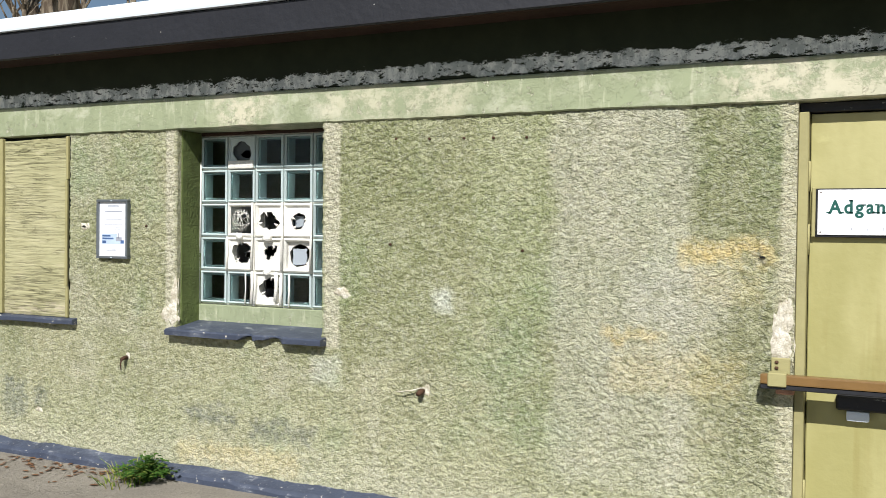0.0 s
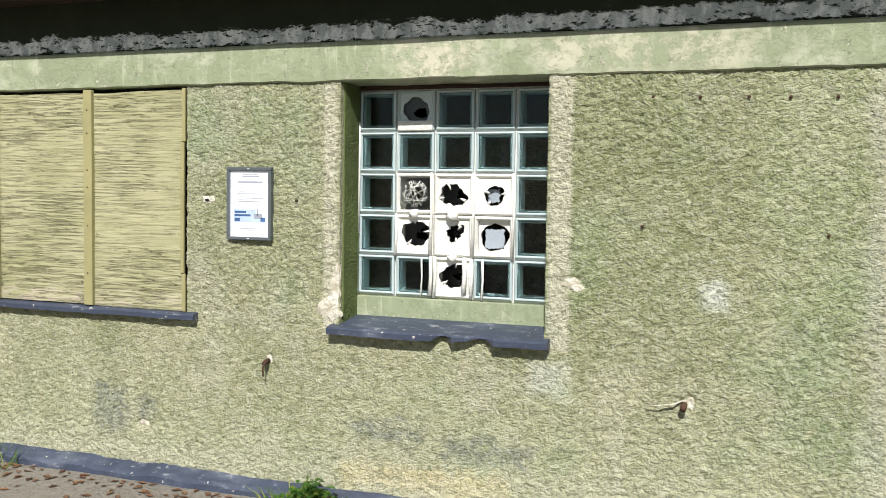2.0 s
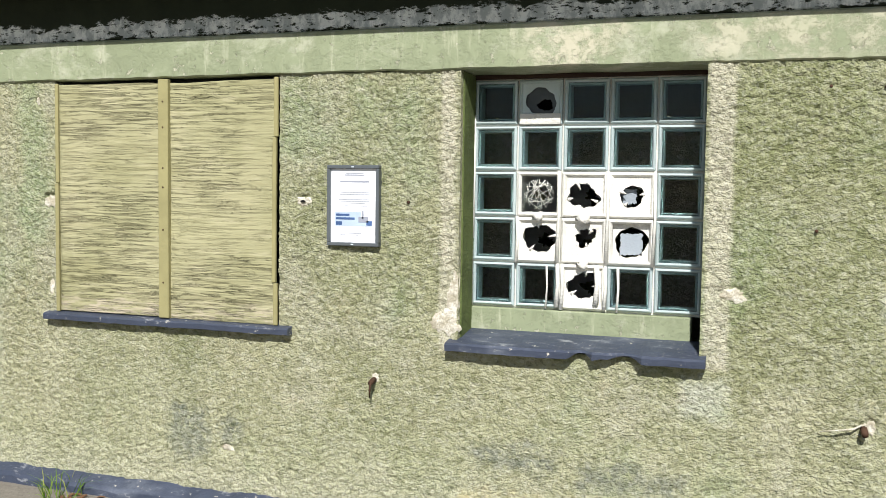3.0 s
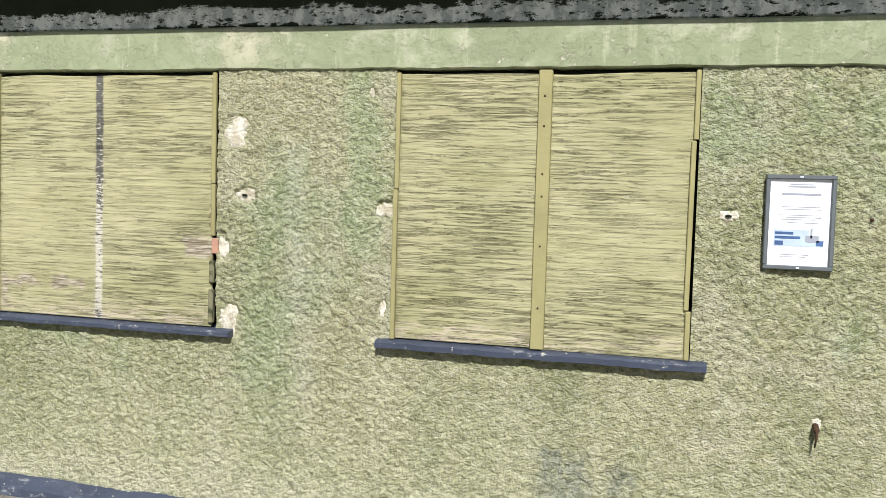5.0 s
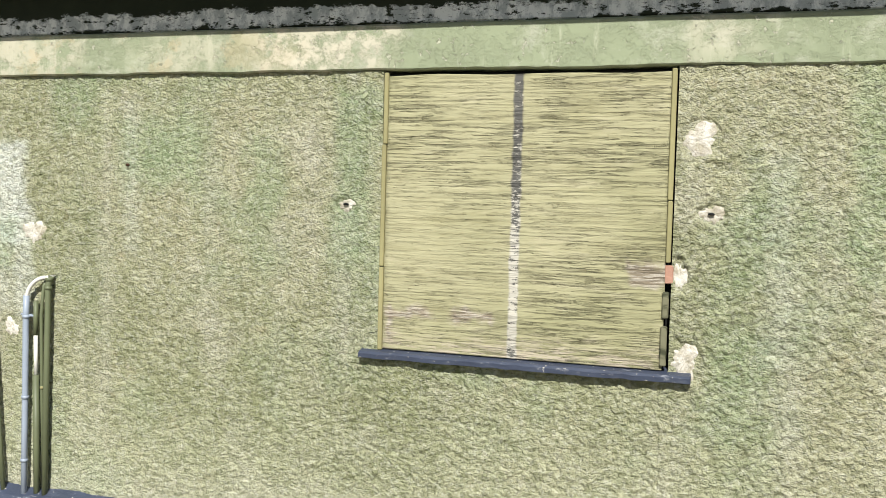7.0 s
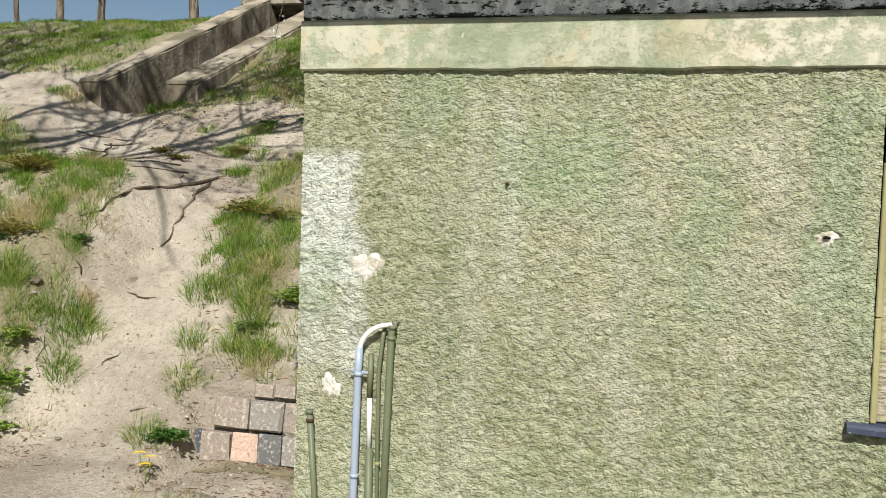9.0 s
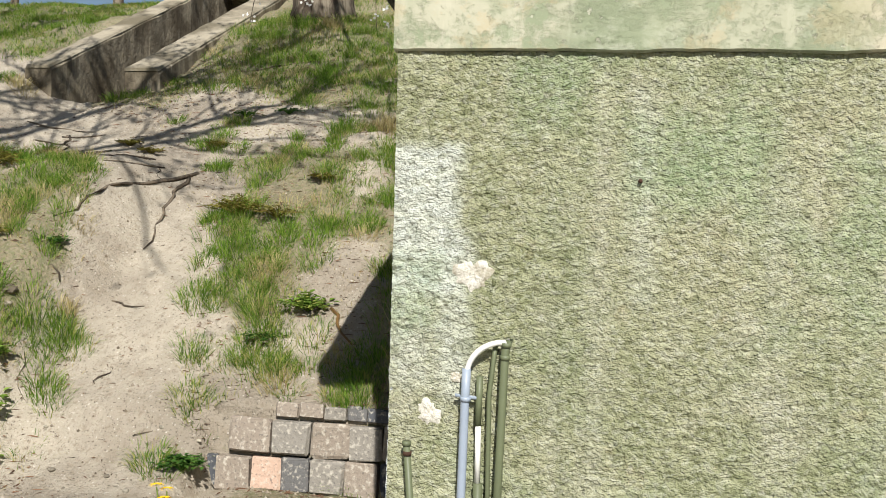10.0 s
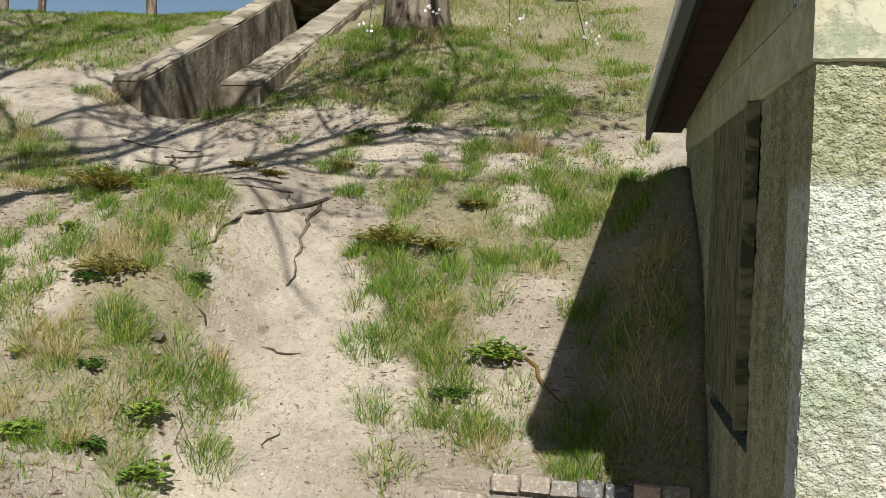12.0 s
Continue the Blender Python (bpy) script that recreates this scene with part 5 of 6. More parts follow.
ramp_wall("concrete_wall_west", -14.22, -13.97, 9.28, 13.4, 2.585, 0.43, 1.9, "streaked old concrete side wall of a sunk way", 71)
ramp_wall("concrete_wall_east", -13.34, -13.0, 9.42, 13.4, 2.58, 0.42, 1.9, "low old concrete side wall of a sunk way", 73)
tagged(part("sunk_way_roof", box(-14.42, -13.0, 13.0, 16.0, 4.15, 4.4, 0.02), CONCRETE), "concrete slab over the dark entrance", "slab", kind="structure")
tagged(part("sunk_way_end", box(-14.42, -13.0, 15.8, 16.0, 1.9, 4.14), UNLIT), "end wall inside the entrance, near-black for its shade", "wall", kind="structure")


# ---- trees ----
def grow(rnd, vs, fs, p, d, length, r, level, twig, bend=0.35, sides=6, gravity=0.0):
    """One branch and, from it, its side branches."""
    n = 5 if level > 0 else 4
    pts, radii = [Vector(p)], [r]
    q, d = Vector(p), Vector(d).normalized()
    for i in range(n):
        d = (d + Vector((rnd.uniform(-1, 1), rnd.uniform(-1, 1), rnd.uniform(-0.7, 0.9) + gravity)) * bend * 0.5).normalized()
        q = q + d * length / n
        pts.append(q.copy()), radii.append(r * (1 - 0.62 * (i + 1) / n) if level else r * (1 - 0.8 * (i + 1) / n))
    a, b = tube(pts, radii, max(3, sides), 0.1, rnd.randrange(9999))
    k = len(vs)
    vs.extend(a), fs.extend(tuple(i + k for i in f) for f in b)
    if level == 0:
        twig.append((pts[-1], d))
        return
    for i in range(2, n + 1):
        for _ in range(2 if level > 1 else rnd.choice((1, 2))):
            side_way = (d + Vector((rnd.uniform(-1, 1), rnd.uniform(-1, 1), rnd.uniform(-0.5, 0.8)))).normalized()
            grow(rnd, vs, fs, pts[i], side_way, length * rnd.uniform(0.5, 0.72), radii[i] * 0.62, level - 1, twig, bend, sides - 1, gravity)


def bare_tree(x, y, height, r, seed, label, limbs=(), levels=3, lean=(0, 0), crown=True):
    rnd = random.Random(seed)
    z = float(land(x, y)) - 0.15
    t = thing("tree", label, "tree", at=(x, y, z))
    top = Vector((lean[0], lean[1], height * 0.45))
    pts = [Vector((0, 0, 0)), Vector((0, 0, 0.25)), top * 0.35 + Vector((rnd.uniform(-0.1, 0.1), 0, 0)), top * 0.7, top]
    a, b = tube(pts, [r * 1.35, r * 1.05, r * 0.92, r * 0.8, r * 0.66], 18, 0.16, seed)
    part("trunk", raw("trunk", a, b, smooth=True), BARK, t)
    vs, fs, twig = [], [], []
    if limbs:
        for end in limbs:
            e = Vector(end) - Vector((x, y, z))
            mid = top.lerp(e, 0.55) + Vector((0, 0, 0.5))
            a, b = tube([top, mid, e], [r * 0.3, r * 0.17, r * 0.08], 8, 0.1, seed)
            k = len(vs)
            vs.extend(a), fs.extend(tuple(i + k for i in f) for f in b)
            for s in (0.1, 0.35, 0.6, 0.8, 1.0):
                for _ in range(3):
                    grow(rnd, vs, fs, mid.lerp(e, s), (e - mid).normalized() + Vector((rnd.uniform(-1, 1), rnd.uniform(-1, 1), rnd.uniform(-0.5, 0.7))), rnd.uniform(1.0, 2.0), r * 0.085, 1, twig, 0.5, 4)
    elif crown:
        for k in range(5):
            w = k * 1.26 + rnd.random()
            grow(rnd, vs, fs, top * rnd.uniform(0.75, 1.0), (math.cos(w) * 0.7, math.sin(w) * 0.7, 0.9), height * 0.34, r * 0.42, levels, twig, 0.4, 6)
    if limbs:
        lv, lf = [], []
        for p, d in twig:
            for _ in range(4):
                c = p - d * rnd.uniform(0, 0.3) + Vector((rnd.uniform(-1, 1), rnd.uniform(-1, 1), rnd.uniform(-1, 1))) * 0.16
                a, b = Vector((rnd.uniform(-1, 1), rnd.uniform(-1, 1), rnd.uniform(-1, 1))).normalized() * 0.05, Vector((rnd.uniform(-1, 1), rnd.uniform(-1, 1), rnd.uniform(-1, 1))).normalized() * 0.032
                k = len(lv)
                lv += [c - a, c - b, c + a, c + b]
                lf.append((k, k + 1, k + 2, k + 3))
        part("foliage", raw("foliage", lv, lf), LEAF, t, "small unfolding spring leaves")
    if vs:
        part("crown", raw("crown", vs, fs), BARK, t, "bare twiggy branches")
    return t


bare_tree(-12.05, 11.25, 9.0, 0.3, 3, "thick grey trunk of an old tree on the bank", crown=False)
bare_tree(-15.2, -1.2, 13.0, 0.26, 8, "bare spring tree with long spreading limbs", limbs=((-10.7, 5.3, 5.7), (-11.7, 6.3, 6.3), (-12.9, 5.8, 6.2), (-11.1, 6.8, 6.4), (-10.5, 6.3, 5.5), (-15.6, 8.2, 7.0), (-15.0, 7.2, 7.4), (-14.0, 8.4, 7.6), (-16.6, 7.6, 7.4)), lean=(0.9, 0.6))
for k, (x, y, h, r) in enumerate(((-24.2, 20.4, 9, 0.07), (-22.6, 21.6, 10, 0.1), (-19.6, 20.6, 9, 0.12), (-27.5, 19.0, 9, 0.08), (-17.2, 24.0, 11, 0.07), (-30.3, 26.3, 14, 0.32), (-15.4, 22.0, 10, 0.06), (-21.5, 18.5, 9, 0.09))):
    bare_tree(x, y, h, r, 20 + k, "slender bare tree on the crest of the bank", levels=2 if k < 5 else 3)


# ---- grass and weeds ----
def blades(spots, rnd):
    """Blades of grass: spots are (x, y, spread, count, height, width)."""
    spots = np.array(spots, float)
    x, y, spread, _, height, width = np.repeat(spots, spots[:, 3].astype(int), axis=0).T
    n = len(x)
    w = rnd.rand(n) * 6.283
    q = np.sqrt(rnd.rand(n)) * spread
    bx, by = x + np.cos(w) * q, y + np.sin(w) * q
    bz = land(bx, by) - 0.01
    h = height * (0.45 + 0.75 * rnd.rand(n))
    lean_w = rnd.rand(n) * 6.283
    lean = h * (0.2 + 0.95 * rnd.rand(n) ** 1.3)
    dx, dy = np.cos(lean_w) * lean + np.cos(w) * q * 0.8, np.sin(lean_w) * lean + np.sin(w) * q * 0.8
    face = rnd.rand(n) * 6.283
    ox, oy = np.cos(face) * width / 2, np.sin(face) * width / 2
    mx, my, mz = bx + dx * 0.38, by + dy * 0.38, bz + h * 0.62
    tip = bz + h * (1.0 - 0.25 * np.minimum(1, lean / h))
    rows = [(bx - ox, by - oy, bz), (bx + ox, by + oy, bz), (mx - ox * 0.8, my - oy * 0.8, mz), (mx + ox * 0.8, my + oy * 0.8, mz), (bx + dx, by + dy, tip)]
    vs = np.stack([np.stack(r, axis=1) for r in rows], axis=1).reshape(-1, 3).tolist()
    fs = [f for k in range(0, 5 * n, 5) for f in ((k, k + 1, k + 3, k + 2), (k + 2, k + 3, k + 4))]
    return raw("grass", vs, fs)


rs = np.random.RandomState(4)
px, py = rs.uniform(-16.5, -9.82, 16000), rs.uniform(5.0, 13.6, 16000)
share = turf(px, py) * (0.12 + 0.95 * smooth(vnoise(px * 3.4, py * 3.4, 81) * 0.6 + vnoise(px * 8, py * 8, 82) * 0.4, 0.4, 0.62))
wall_clear = ~((px > -14.5) & (px < -12.9) & (py > 9.2)) & ~((px > -11.15) & (py > 5.2) & (py < 6.12))
keep = (rs.rand(16000) < share * 0.95) & wall_clear
spots, straw = [], []
for x, y in zip(px[keep], py[keep]):
    tall = 0.035 + 0.06 * float(vnoise(np.array(x * 2.2), np.array(y * 2.2), 83))
    (straw if rs.rand() < 0.2 else spots).append((x, y, 0.05 + 0.06 * rs.rand(), 13, tall * (0.8 if y > 10 else 1.0), 0.0036))
px, py = rs.uniform(-15.5, -9.85, 1500), rs.uniform(5.6, 11.5, 1500)
ok = (turf(px, py) > 0.3) & (vnoise(px * 2.6, py * 2.6, 87) > 0.48) & ~((px > -14.5) & (px < -12.9) & (py > 9.2)) & ~((px > -11.15) & (py > 5.2) & (py < 6.12))
for x, y in zip(px[ok], py[ok]):
    tall = 0.06 + 0.08 * rs.rand() ** 1.6
    (straw if rs.rand() < 0.12 else spots).append((x, y, 0.05 + 0.06 * rs.rand(), 75, tall, 0.0036))
px, py = rs.uniform(-13.8, -10.0, 420), rs.uniform(5.7, 8.8, 420)
for x, y, d in zip(px, py, near_track(px, py)):
    if d > 0.36 and vnoise(np.array(x * 3.4), np.array(y * 3.4), 81) > 0.36 and not (x > -11.15 and y < 6.12) and not (np.hypot(x + 10.55, y - 6.95) < 0.35):
        (straw if rs.rand() < 0.16 else spots).append((x, y, 0.045 + 0.05 * rs.rand(), 130, 0.05 + 0.06 * rs.rand(), 0.0036))
px, py = rs.uniform(-12.8, -9.9, 2600), rs.uniform(9.3, 15.5, 2600)
ok = (vnoise(px * 1.6, py * 1.6, 88) > 0.33) & (px > -12.7)
for x, y in zip(px[ok], py[ok]):
    (straw if rs.rand() < 0.2 else spots).append((x, y, 0.09, 16, 0.05 + 0.05 * rs.rand(), 0.005))
tagged(part("meadow_grass", blades(spots, rs), GRASS), "short green spring grass on the bank", "grass", kind="stuff")
px, py = rs.uniform(-14.5, -9.9, 3600), rs.uniform(5.0, 10.5, 3600)
for x, y in zip(px, py):
    if near_track(x, y) > 0.3 and not (x > -11.15 and 5.2 < y < 6.12):
        straw.append((x, y, 0.06, 4, 0.025 + 0.03 * rs.rand(), 0.0035))
tagged(part("dry_stalks", blades(straw, rs), STRAW), "pale dry grass stalks and litter", "grass", kind="stuff")

# crumbs of earth, gravel and dry bits strewn over the slope
vs, fs = [], []
px, py = rs.uniform(-14.2, -9.85, 9000), rs.uniform(5.1, 10.4, 9000)
pz, near = land(px, py), near_track(px, py)
for x, y, z, d in zip(px, py, pz, near):
    if (d < 0.32 and rs.rand() < 0.55) or (x > -14.2 and x < -13.0 and y > 9.2):
        continue
    r, k = 0.003 + 0.010 * rs.rand() ** 3, len(vs)
    q = rs.rand(6) * 0.7 + 0.65
    vs += [(x + r * q[0], y, z), (x, y + r * q[1], z), (x - r * q[2], y, z), (x, y - r * q[3], z), (x, y, z + r * q[4]), (x, y, z - r)]
    fs += [(k, k + 1, k + 4), (k + 1, k + 2, k + 4), (k + 2, k + 3, k + 4), (k + 3, k, k + 4), (k + 1, k, k + 5), (k + 2, k + 1, k + 5), (k + 3, k + 2, k + 5), (k, k + 3, k + 5)]
tagged(part("earth_crumbs", raw("earth_crumbs", vs, fs), CRUMB), "crumbs of earth and gravel strewn on the slope", "gravel", kind="stuff")
vs, fs = [], []
px, py = rs.uniform(-14.0, -9.9, 6500), rs.uniform(5.2, 10.4, 6500)
pz, near = land(px, py), near_track(px, py)
for x, y, z, d in zip(px, py, pz, near):
    if (d < 0.3 and rs.rand() < 0.8) or (x > -14.2 and x < -13.0 and y > 9.2):
        continue
    w, l, k = rs.rand() * 6.283, 0.012 + 0.035 * rs.rand() ** 2, len(vs)
    dx, dy, t = math.cos(w) * l, math.sin(w) * l, 0.0015 + 0.004 * rs.rand() ** 3
    ox, oy = -math.sin(w) * t, math.cos(w) * t
    e = [z + 0.008 * rs.rand() for _ in range(2)]
    vs += [(x - dx, y - dy, e[0]), (x + ox, y + oy, z + 0.008), (x + dx, y + dy, e[1]), (x - ox, y - oy, z + 0.003)]
    fs += [(k, k + 1, k + 3), (k + 1, k + 2, k + 3)]
tagged(part("twig_litter", raw("twig_litter", vs, fs), LITTER), "brown bits of twig and leaf strewn on the slope", "litter", kind="stuff")

px, py = rs.uniform(-20, -14.45, 3200), rs.uniform(9.7, 13.8, 3200)
bank = [(x, y, 0.08, 9, 0.06, 0.006) for x, y in zip(px, py) if near_track(x, y) > 0.45]
tagged(part("bank_grass", blades(bank, rs), GRASS), "short dense grass on the bank top", "grass", kind="stuff")

# single tufts that stand out
TUFTS = ((-12.76, 6.79, 0.2), (-12.57, 6.35, 0.26), (-12.06, 6.43, 0.2), (-12.0, 6.1, 0.17), (-11.36, 7.09, 0.2), (-11.09, 6.96, 0.16), (-10.96, 6.63, 0.18), (-10.79, 6.3, 0.22), (-11.43, 6.76, 0.18), (-11.28, 6.42, 0.14),
         (-10.76, 8.75, 0.26), (-11.1, 8.7, 0.24), (-10.34, 7.88, 0.18), (-10.16, 8.18, 0.22), (-12.1, 10.75, 0.24), (-11.8, 10.75, 0.22), (-12.35, 10.6, 0.2), (-10.96, 7.95, 0.2), (-10.25, 6.16, 0.16), (-13.07, 6.78, 0.18), (-13.84, 7.49, 0.16), (-12.24, 6.41, 0.18), (-11.22, 5.8, 0.14), (-13.35, 9.3, 0.16), (-13.2, 9.35, 0.14), (-14.2, 9.15, 0.16), (-14.4, 9.2, 0.14), (-12.96, 9.6, 0.12), (-10.99, 6.44, 0.16), (-10.3, 6.07, 0.15), (-12.9, 6.2, 0.2), (-12.6, 7.15, 0.16), (-11.15, 6.1, 0.14), (-10.05, 7.4, 0.22), (-10.3, 7.0, 0.2), (-9.98, 6.9, 0.2))
for i, (x, y, h) in enumerate(TUFTS):
    me = blades([(x, y, 0.09, 170, h * 0.62, 0.0038), (x + 0.08, y - 0.04, 0.10, 110, h * 0.48, 0.0036), (x - 0.07, y + 0.05, 0.08, 60, h * 0.4, 0.0036)], rs)
    o = part("grass_tuft", me, GRASS if i % 5 else STRAW)
    o["kind"] = "stuff"
    tagged(o, "green tuft of long grass on sandy soil" if i % 5 else "yellowed tuft of long grass on sandy soil", "grass tuft", "grass tufts")


def leafy(name, x, y, size, count, leaf, seed, label, material=LEAF, stem=0.6):
    """A low weed: short stems that carry many small folded leaves."""
    rnd = random.Random(seed)
    t = thing(name, label, "plant", at=(x, y, float(land(x, y))))
    vs, fs, lv, lf = [], [], [], []
    for _ in range(count):
        w, out = rnd.random() * 6.28, size * math.sqrt(rnd.random())
        tip = Vector((math.cos(w) * out, math.sin(w) * out, size * stem * (1.15 - 0.7 * out / size) * rnd.uniform(0.6, 1.1)))
        a, b = tube([Vector((0, 0, -0.01)), tip * 0.5 + Vector((0, 0, 0.02)), tip], [0.003, 0.0025, 0.0015], 3)
        k = len(vs)
        vs.extend(a), fs.extend(tuple(i + k for i in f) for f in b)
        for _ in range(4):
            c = tip * rnd.uniform(0.6, 1.05) + Vector((rnd.uniform(-1, 1), rnd.uniform(-1, 1), rnd.uniform(-0.4, 0.6))) * leaf * 0.7
            u = rnd.random() * 6.28
            d = Vector((math.cos(u), math.sin(u), rnd.uniform(-0.3, 0.5))).normalized()
            s = d.cross(Vector((0, 0, 1))).normalized()
            k = len(lv)
            l = leaf * rnd.uniform(0.7, 1.2)
            up = Vector((0, 0, l * 0.14))
            lv += [c, c + d * l * 0.4 + s * l * 0.34 + up, c + d * l, c + d * l * 0.4 - s * l * 0.34 + up, c + d * l * 0.45]
            lf += [(k, k + 1, k + 4), (k + 1, k + 2, k + 4), (k + 2, k + 3, k + 4), (k + 3, k, k + 4)]
    part("stem", raw("stem", vs, fs), material, t)
    part("foliage", raw("foliage", lv, lf), material, t)
    return t


BROWN = grass_mat("brown_weed", lin(104, 100, 42), lin(146, 138, 64), lin(116, 92, 58), 0.3)
DEEP = grass_mat("deep_green_leaf", lin(54, 90, 34), lin(86, 120, 48), lin(100, 116, 50), 0.3)
leafy("weed", -10.71, 6.68, 0.15, 60, 0.045, 1, "bright green leafy weed on the sandy bank")
leafy("weed", -12.19, 5.86, 0.13, 24, 0.05, 2, "weed with broad yellow-green leaves")
leafy("weed", -12.27, 6.02, 0.11, 22, 0.05, 3, "weed with broad yellow-green leaves")
leafy("weed", -12.75, 5.8, 0.10, 20, 0.045, 13, "weed with broad yellow-green leaves")
leafy("weed", -11.05, 5.78, 0.12, 50, 0.035, 4, "dark green weed at the foot of the stones", DEEP)
leafy("weed", -3.72, 4.33, 0.17, 90, 0.035, 5, "dark green weed growing at the wall foot", DEEP, 0.9)
leafy("bramble", -11.46, 7.5, 0.26, 90, 0.035, 6, "low brown-green twiggy bramble", BROWN, 0.5)
leafy("bramble", -13.2, 7.3, 0.3, 90, 0.04, 7, "low brown-green twiggy bramble", BROWN, 0.5)
leafy("bramble", -11.15, 7.4, 0.18, 50, 0.03, 8, "low brown-green twiggy bramble", BROWN, 0.5)
leafy("bramble", -12.75, 6.6, 0.22, 60, 0.035, 9, "low brown-green twiggy bramble", BROWN, 0.5)
for k, (x, y) in enumerate(((-12.4, 8.1), (-11.95, 8.85), (-12.0, 8.4), (-11.6, 8.9), (-12.7, 8.35), (-10.9, 6.5), (-11.0, 7.9), (-13.4, 6.5))):
    leafy("weed", x, y, 0.12, 34, 0.03, 30 + k, "small dark weed on trodden soil", DEEP if k % 2 else BROWN, 0.4)
tagged(part("grass_tuft", blades([(-3.82, 4.28, 0.14, 90, 0.13, 0.006), (-5.6, 4.36, 0.1, 40, 0.16, 0.005), (-9.0, 4.36, 0.12, 60, 0.07, 0.005)], rs), GRASS), "thin fresh grass sprouting along the wall foot", "grass tuft", "grass tufts", kind="stuff")

# brown leaf litter blown against the plinth
vs, fs = [], []
for _ in range(150):
    x, y = rs.uniform(-5.6, -3.8), 4.40 - abs(rs.normal(0, 0.12))
    if rs.rand() < 0.3:
        x, y = rs.uniform(-8.5, -3.8), rs.uniform(3.7, 4.4)
    w, l = rs.rand() * 6.28, 0.014 + 0.02 * rs.rand()
    z, k = float(land(x, y)) + 0.004, len(vs)
    dx, dy = math.cos(w) * l, math.sin(w) * l
    vs += [(x - dx, y - dy, z), (x - dy * 0.5, y + dx * 0.5, z + 0.006), (x + dx, y + dy, z + 0.002), (x + dy * 0.5, y - dx * 0.5, z + 0.005)]
    fs.append((k, k + 1, k + 2, k + 3))
tagged(part("leaf_litter", raw("leaf_litter", vs, fs), LITTER), "dry red-brown leaves blown against the plinth", "leaf litter", kind="stuff")

for k, (x, y) in enumerate(((-12.55, 6.05), (-12.95, 6.15), (-12.4, 5.75), (-12.05, 5.7), (-12.85, 6.55), (-13.15, 6.9), (-12.35, 6.75))):
    leafy("weed", x, y, 0.08, 20, 0.035, 60 + k, "weed with broad yellow-green leaves" if k % 2 else "small dark weed on trodden soil", LEAF if k % 2 else DEEP, 0.5)
tagged(part("grass_tuft", blades([(-9.95, 6.25, 0.14, 60, 0.25, 0.004), (-10.02, 6.5, 0.16, 60, 0.24, 0.004), (-9.98, 5.75, 0.1, 40, 0.14, 0.004)], rs), STRAW), "tangle of dry brown stalks against the end wall", "grass tuft", "grass tufts", kind="stuff")

# dandelions
for x, y in ((-11.03, 5.48), (-10.98, 5.45), (-11.0, 5.52)):
    z = float(land(x, y))
    t = thing("dandelion", "yellow dandelion in flower by the path", "flower", "dandelions", at=(x, y, z))
    part("stalk", tube_mesh("stalk", [(0, 0, 0), (0.005, 0, 0.05), (0.004, -0.01, 0.10)], 0.003, 5), LEAF, t)
    vs, fs = [], []
    for k in range(36):
        w, r = k * 2.4, 0.006 + 0.022 * (k / 36)
        c = Vector((0.004 + math.cos(w) * r, -0.01 + math.sin(w) * r, 0.112 - 0.006 * k / 36))
        d = Vector((math.cos(w), math.sin(w), 0.25)) * 0.010
        s = Vector((-math.sin(w), math.cos(w), 0)) * 0.003
        q = len(vs)
        vs += [c - s, c + s, c + d + s * 1.3, c + d - s * 1.3]
        fs.append((q, q + 1, q + 2, q + 3))
    part("flower_head", raw("flower_head", vs, fs), PETAL_Y, t, "yellow petals")

# ---- roots, sticks and stones ----


def root(points, r, material=None, name="tree_root", label="exposed twisted tree root on the bare bank", category="root"):
    pts = []
    for (x, y), (x2, y2) in zip(points[:-1], points[1:]):
        for k in range(4):
            f = k / 4
            pts.append((x + (x2 - x) * f, y + (y2 - y) * f))
    pts.append(points[-1])
    n = len(pts)
    path = [(x + 0.02 * math.sin(i * 1.9), y + 0.015 * math.cos(i * 1.3), float(land(x, y)) + r * 0.5) for i, (x, y) in enumerate(pts)]
    return tagged(part(name, tube_mesh(name, path, [r * (1 - 0.7 * i / n) for i in range(n)], 7, 0.25, n), material or ROOT), label, category, "roots")


root(((-12.0, 8.02), (-12.18, 7.68), (-12.29, 7.38), (-12.34, 7.15), (-12.42, 6.89)), 0.017)
root(((-12.02, 7.92), (-12.04, 7.69), (-12.0, 7.45), (-11.97, 7.2)), 0.015)
root(((-13.84, 8.73), (-13.44, 8.61), (-13.12, 8.56)), 0.009)
root(((-13.36, 8.46), (-13.02, 8.5)), 0.009)
root(((-13.56, 8.41), (-13.22, 8.29)), 0.009)
root(((-13.32, 8.5), (-13.16, 8.21), (-13.05, 7.9)), 0.010)
root(((-12.77, 8.17), (-12.9, 7.92), (-12.97, 7.73)), 0.009)
root(((-12.3, 7.95), (-12.5, 7.75), (-12.7, 7.55)), 0.008)
root(((-12.2, 7.9), (-12.42, 7.6), (-12.6, 7.3)), 0.007)
root(((-12.38, 9.78), (-12.02, 10.0), (-11.69, 10.03)), 0.010)
root(((-10.57, 6.68), (-10.4, 6.46)), 0.013, OAK, "stick", "short brown stick lying on the bank", "stick")
root(((-11.98, 6.77), (-11.77, 6.77)), 0.008, ROOT, "stick", "thin dry twig on the path", "stick")
root(((-11.7, 6.28), (-11.76, 6.17)), 0.006, ROOT, "stick", "thin dry twig on the path", "stick")

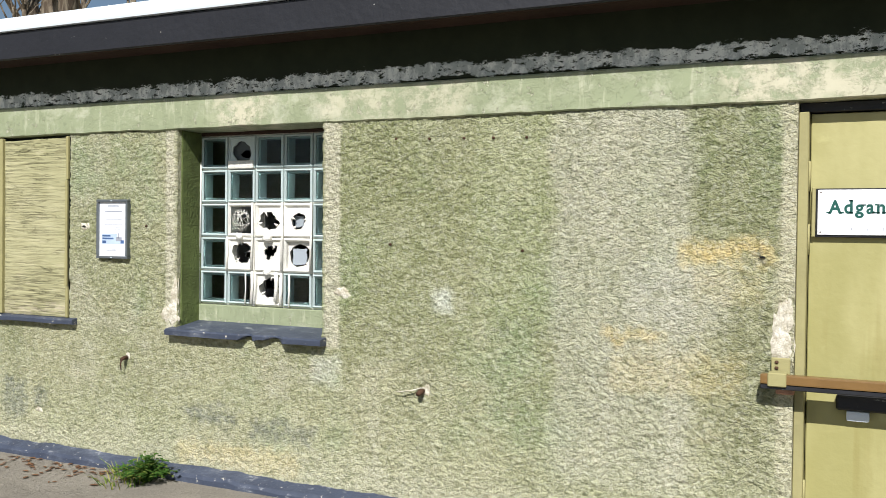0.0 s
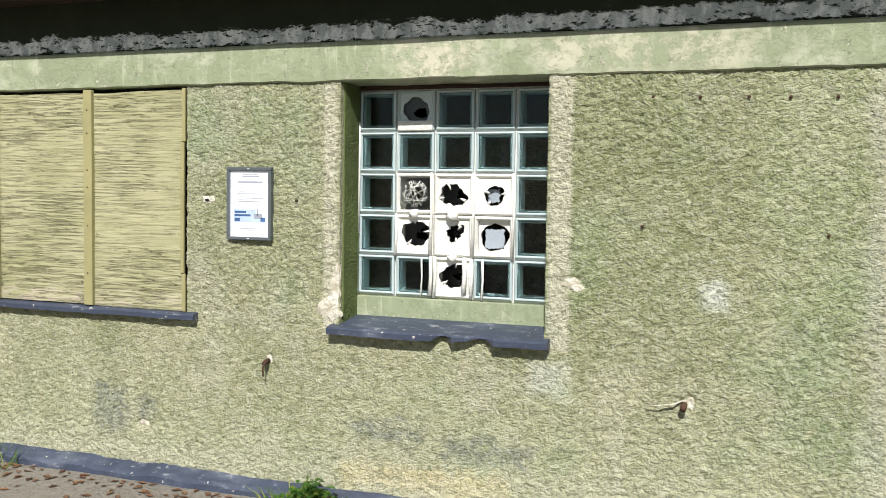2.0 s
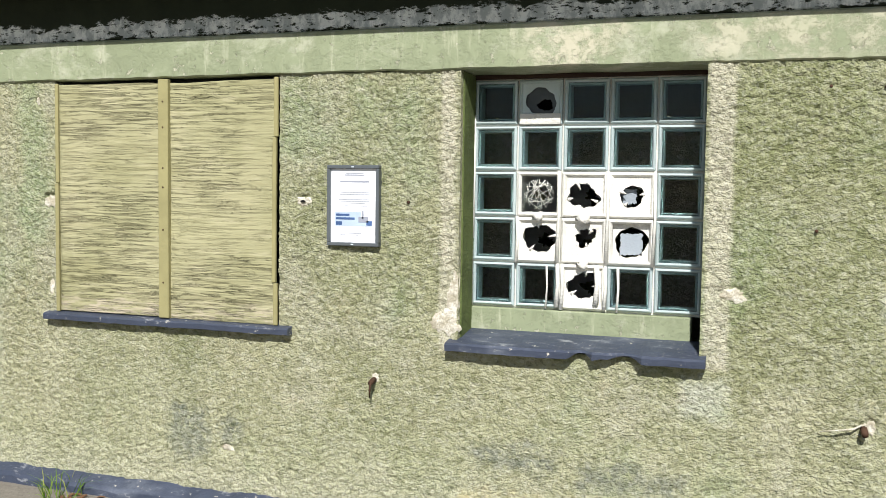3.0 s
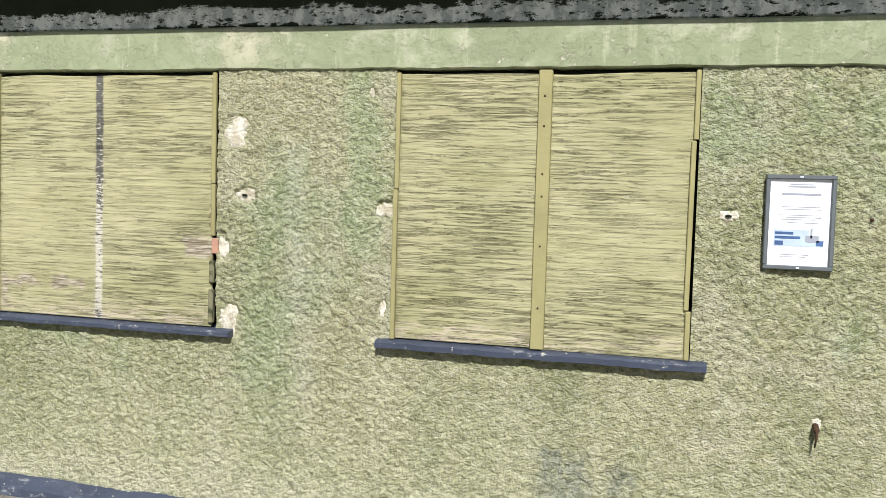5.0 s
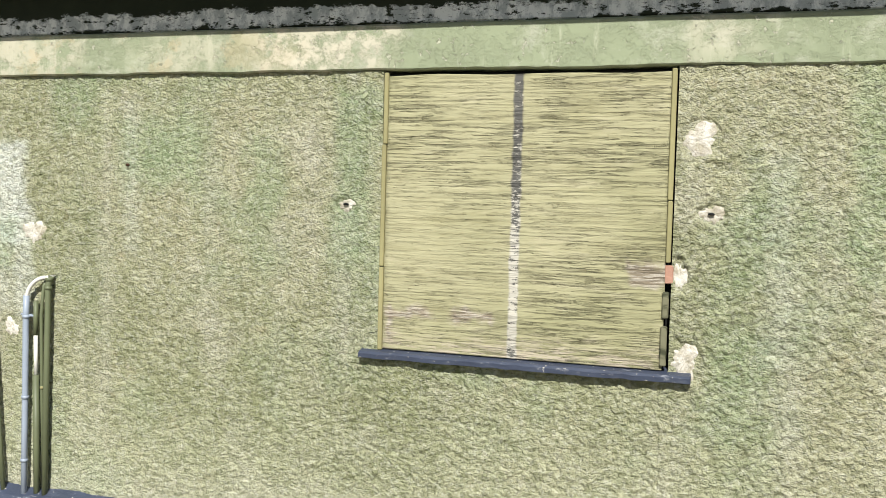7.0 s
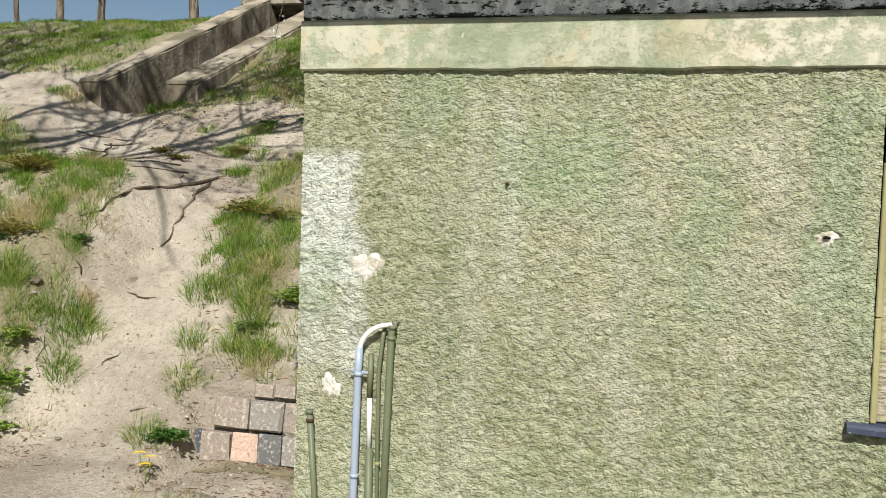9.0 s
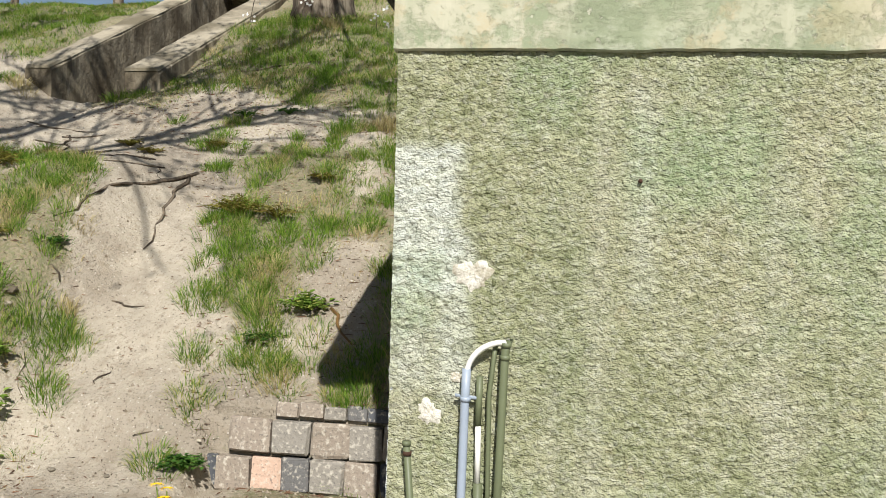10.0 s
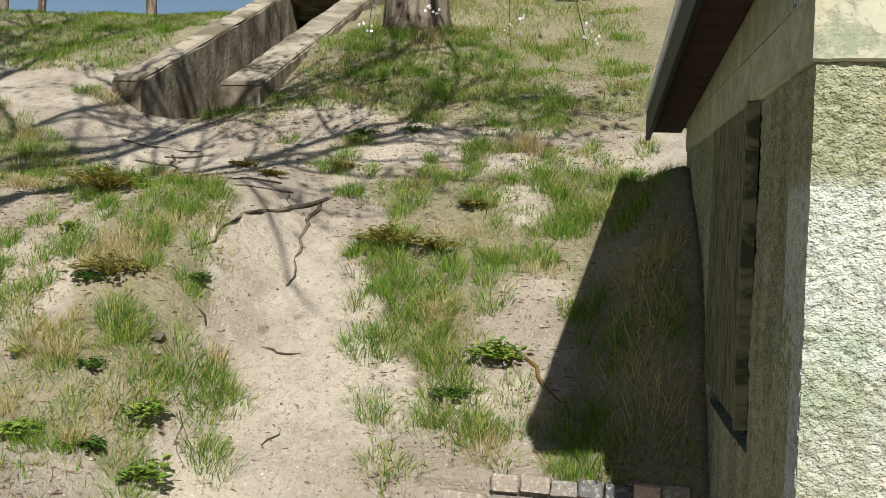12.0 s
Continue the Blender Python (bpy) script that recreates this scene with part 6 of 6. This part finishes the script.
rnd = random.Random(31)
for k in range(22):
    x, y, w, l = rnd.uniform(-13.2, -10.3), rnd.uniform(5.5, 8.8), rnd.random() * 6.28, rnd.uniform(0.06, 0.2)
    root(((x, y), (x + math.cos(w) * l, y + math.sin(w) * l)), rnd.uniform(0.003, 0.006), ROOT, "stick", "thin dry twig lying on the slope", "stick")


def stone(x, y, r, seed, material, label):
    rnd = random.Random(seed)
    bm = bmesh.new()
    bmesh.ops.create_icosphere(bm, subdivisions=2, radius=r)
    for v in bm.verts:
        v.co *= 0.8 + 0.35 * noise.noise(v.co / r * 1.3 + Vector((seed, 0, 0)))
        v.co.z *= 0.7
    o = part("stone", bm, material)
    o.location = (x, y, float(land(x, y)) + r * 0.3)
    return tagged(o, label, "stone", "loose stones")


stone(-12.37, 6.35, 0.05, 1, CONCRETE_DARK, "pale rough lump of stone in the grass")
stone(-12.34, 6.29, 0.03, 2, SOIL, "small brown lump of earth in the grass")
rnd = random.Random(6)
for k in range(26):
    x, y = rnd.uniform(-12.6, -10.3), rnd.uniform(5.3, 8.6)
    stone(x, y, rnd.uniform(0.008, 0.022), 10 + k, CONCRETE, "small pale pebble on the sandy slope")
for k, (x, y) in enumerate(((-10.62, 12.6), (-10.33, 12.62), (-10.05, 12.6), (-10.4, 12.9))):
    o = part("stone", SHAPES[k % 5], SETT)
    o.location, o.scale, o.rotation_euler = (x, y, float(land(x, y)) + 0.05), (0.26, 0.2, 0.2), (0.05, 0.04 * k, 0.1 * k)
    tagged(o, "squared grey stone lying at the top of the bank", "stone", "loose stones")
t = thing("rubble_slab", "pale broken concrete slab with a hole against the wall", "rubble", at=(-9.93, 5.95, float(land(-9.93, 5.95)) - 0.03))
part("slab", box(-0.05, 0.05, -0.16, 0.16, 0.0, 0.3, 0.02), CONCRETE, t)
# near-black plug paints the shade of the slab's hole
part("hole_plug", tube_mesh("hole_plug", [(-0.057, 0.0, 0.2), (-0.02, 0.0, 0.2)], 0.018, 10), UNLIT, t)

# ---- low blossoming limb of the old tree ----
t = thing("branch", "drooping branch with white spring blossoms by the old trunk", "branch", at=(-12.0, 11.0, 5.2))
away = lambda x, y, z: (x + 12.0, y - 11.0, z - 5.2)
part("limb", tube_mesh("limb", [(0, 0.1, 0), away(-11.7, 10.2, 5.2), away(-11.4, 9.4, 4.9), away(-11.1, 8.9, 4.4)], [0.05, 0.035, 0.025, 0.014], 8), BARK, t)
rnd = random.Random(2)
vs, fs = [], []
for a, m, e in (((-11.1, 8.9, 4.4), (-10.95, 9.0, 3.7), (-10.92, 9.03, 2.96)), ((-11.1, 8.9, 4.4), (-10.6, 9.0, 3.8), (-10.36, 9.1, 2.92)), ((-11.4, 9.4, 4.9), (-11.5, 9.1, 3.9), (-11.47, 9.03, 3.12)), ((-11.7, 10.2, 5.2), (-12.0, 9.5, 4.0), (-12.0, 9.03, 3.0))):
    a, m, e = Vector(away(*a)), Vector(away(*m)), Vector(away(*e))
    part("twig", tube_mesh("twig", [a, m, e, e + Vector((0.01, 0.0, -0.1))], [0.007, 0.005, 0.003, 0.0015], 5), ROOT, t)
    for f in (0.0, 0.05, 0.14):
        c = e.lerp(m, f) + Vector((rnd.uniform(-1, 1), rnd.uniform(-1, 1), 0)) * 0.09
        for _ in range(4):
            o = c + Vector((rnd.uniform(-1, 1), rnd.uniform(-1, 1), rnd.uniform(-1, 1))) * 0.03
            nrm = Vector((rnd.uniform(-1, 1), -1, rnd.uniform(-0.5, 1))).normalized()
            u = nrm.orthogonal().normalized()
            v = nrm.cross(u)
            for k in range(5):
                w = k * 1.257
                d, s = u * math.cos(w) + v * math.sin(w), -u * math.sin(w) + v * math.cos(w)
                q = len(vs)
                vs += [o, o + d * 0.008 + s * 0.005 + nrm * 0.002, o + d * 0.013, o + d * 0.008 - s * 0.005 + nrm * 0.002]
                fs.append((q, q + 1, q + 2, q + 3))
part("blossom", raw("blossom", vs, fs), PETAL_W, t, "white five-petalled blossoms")
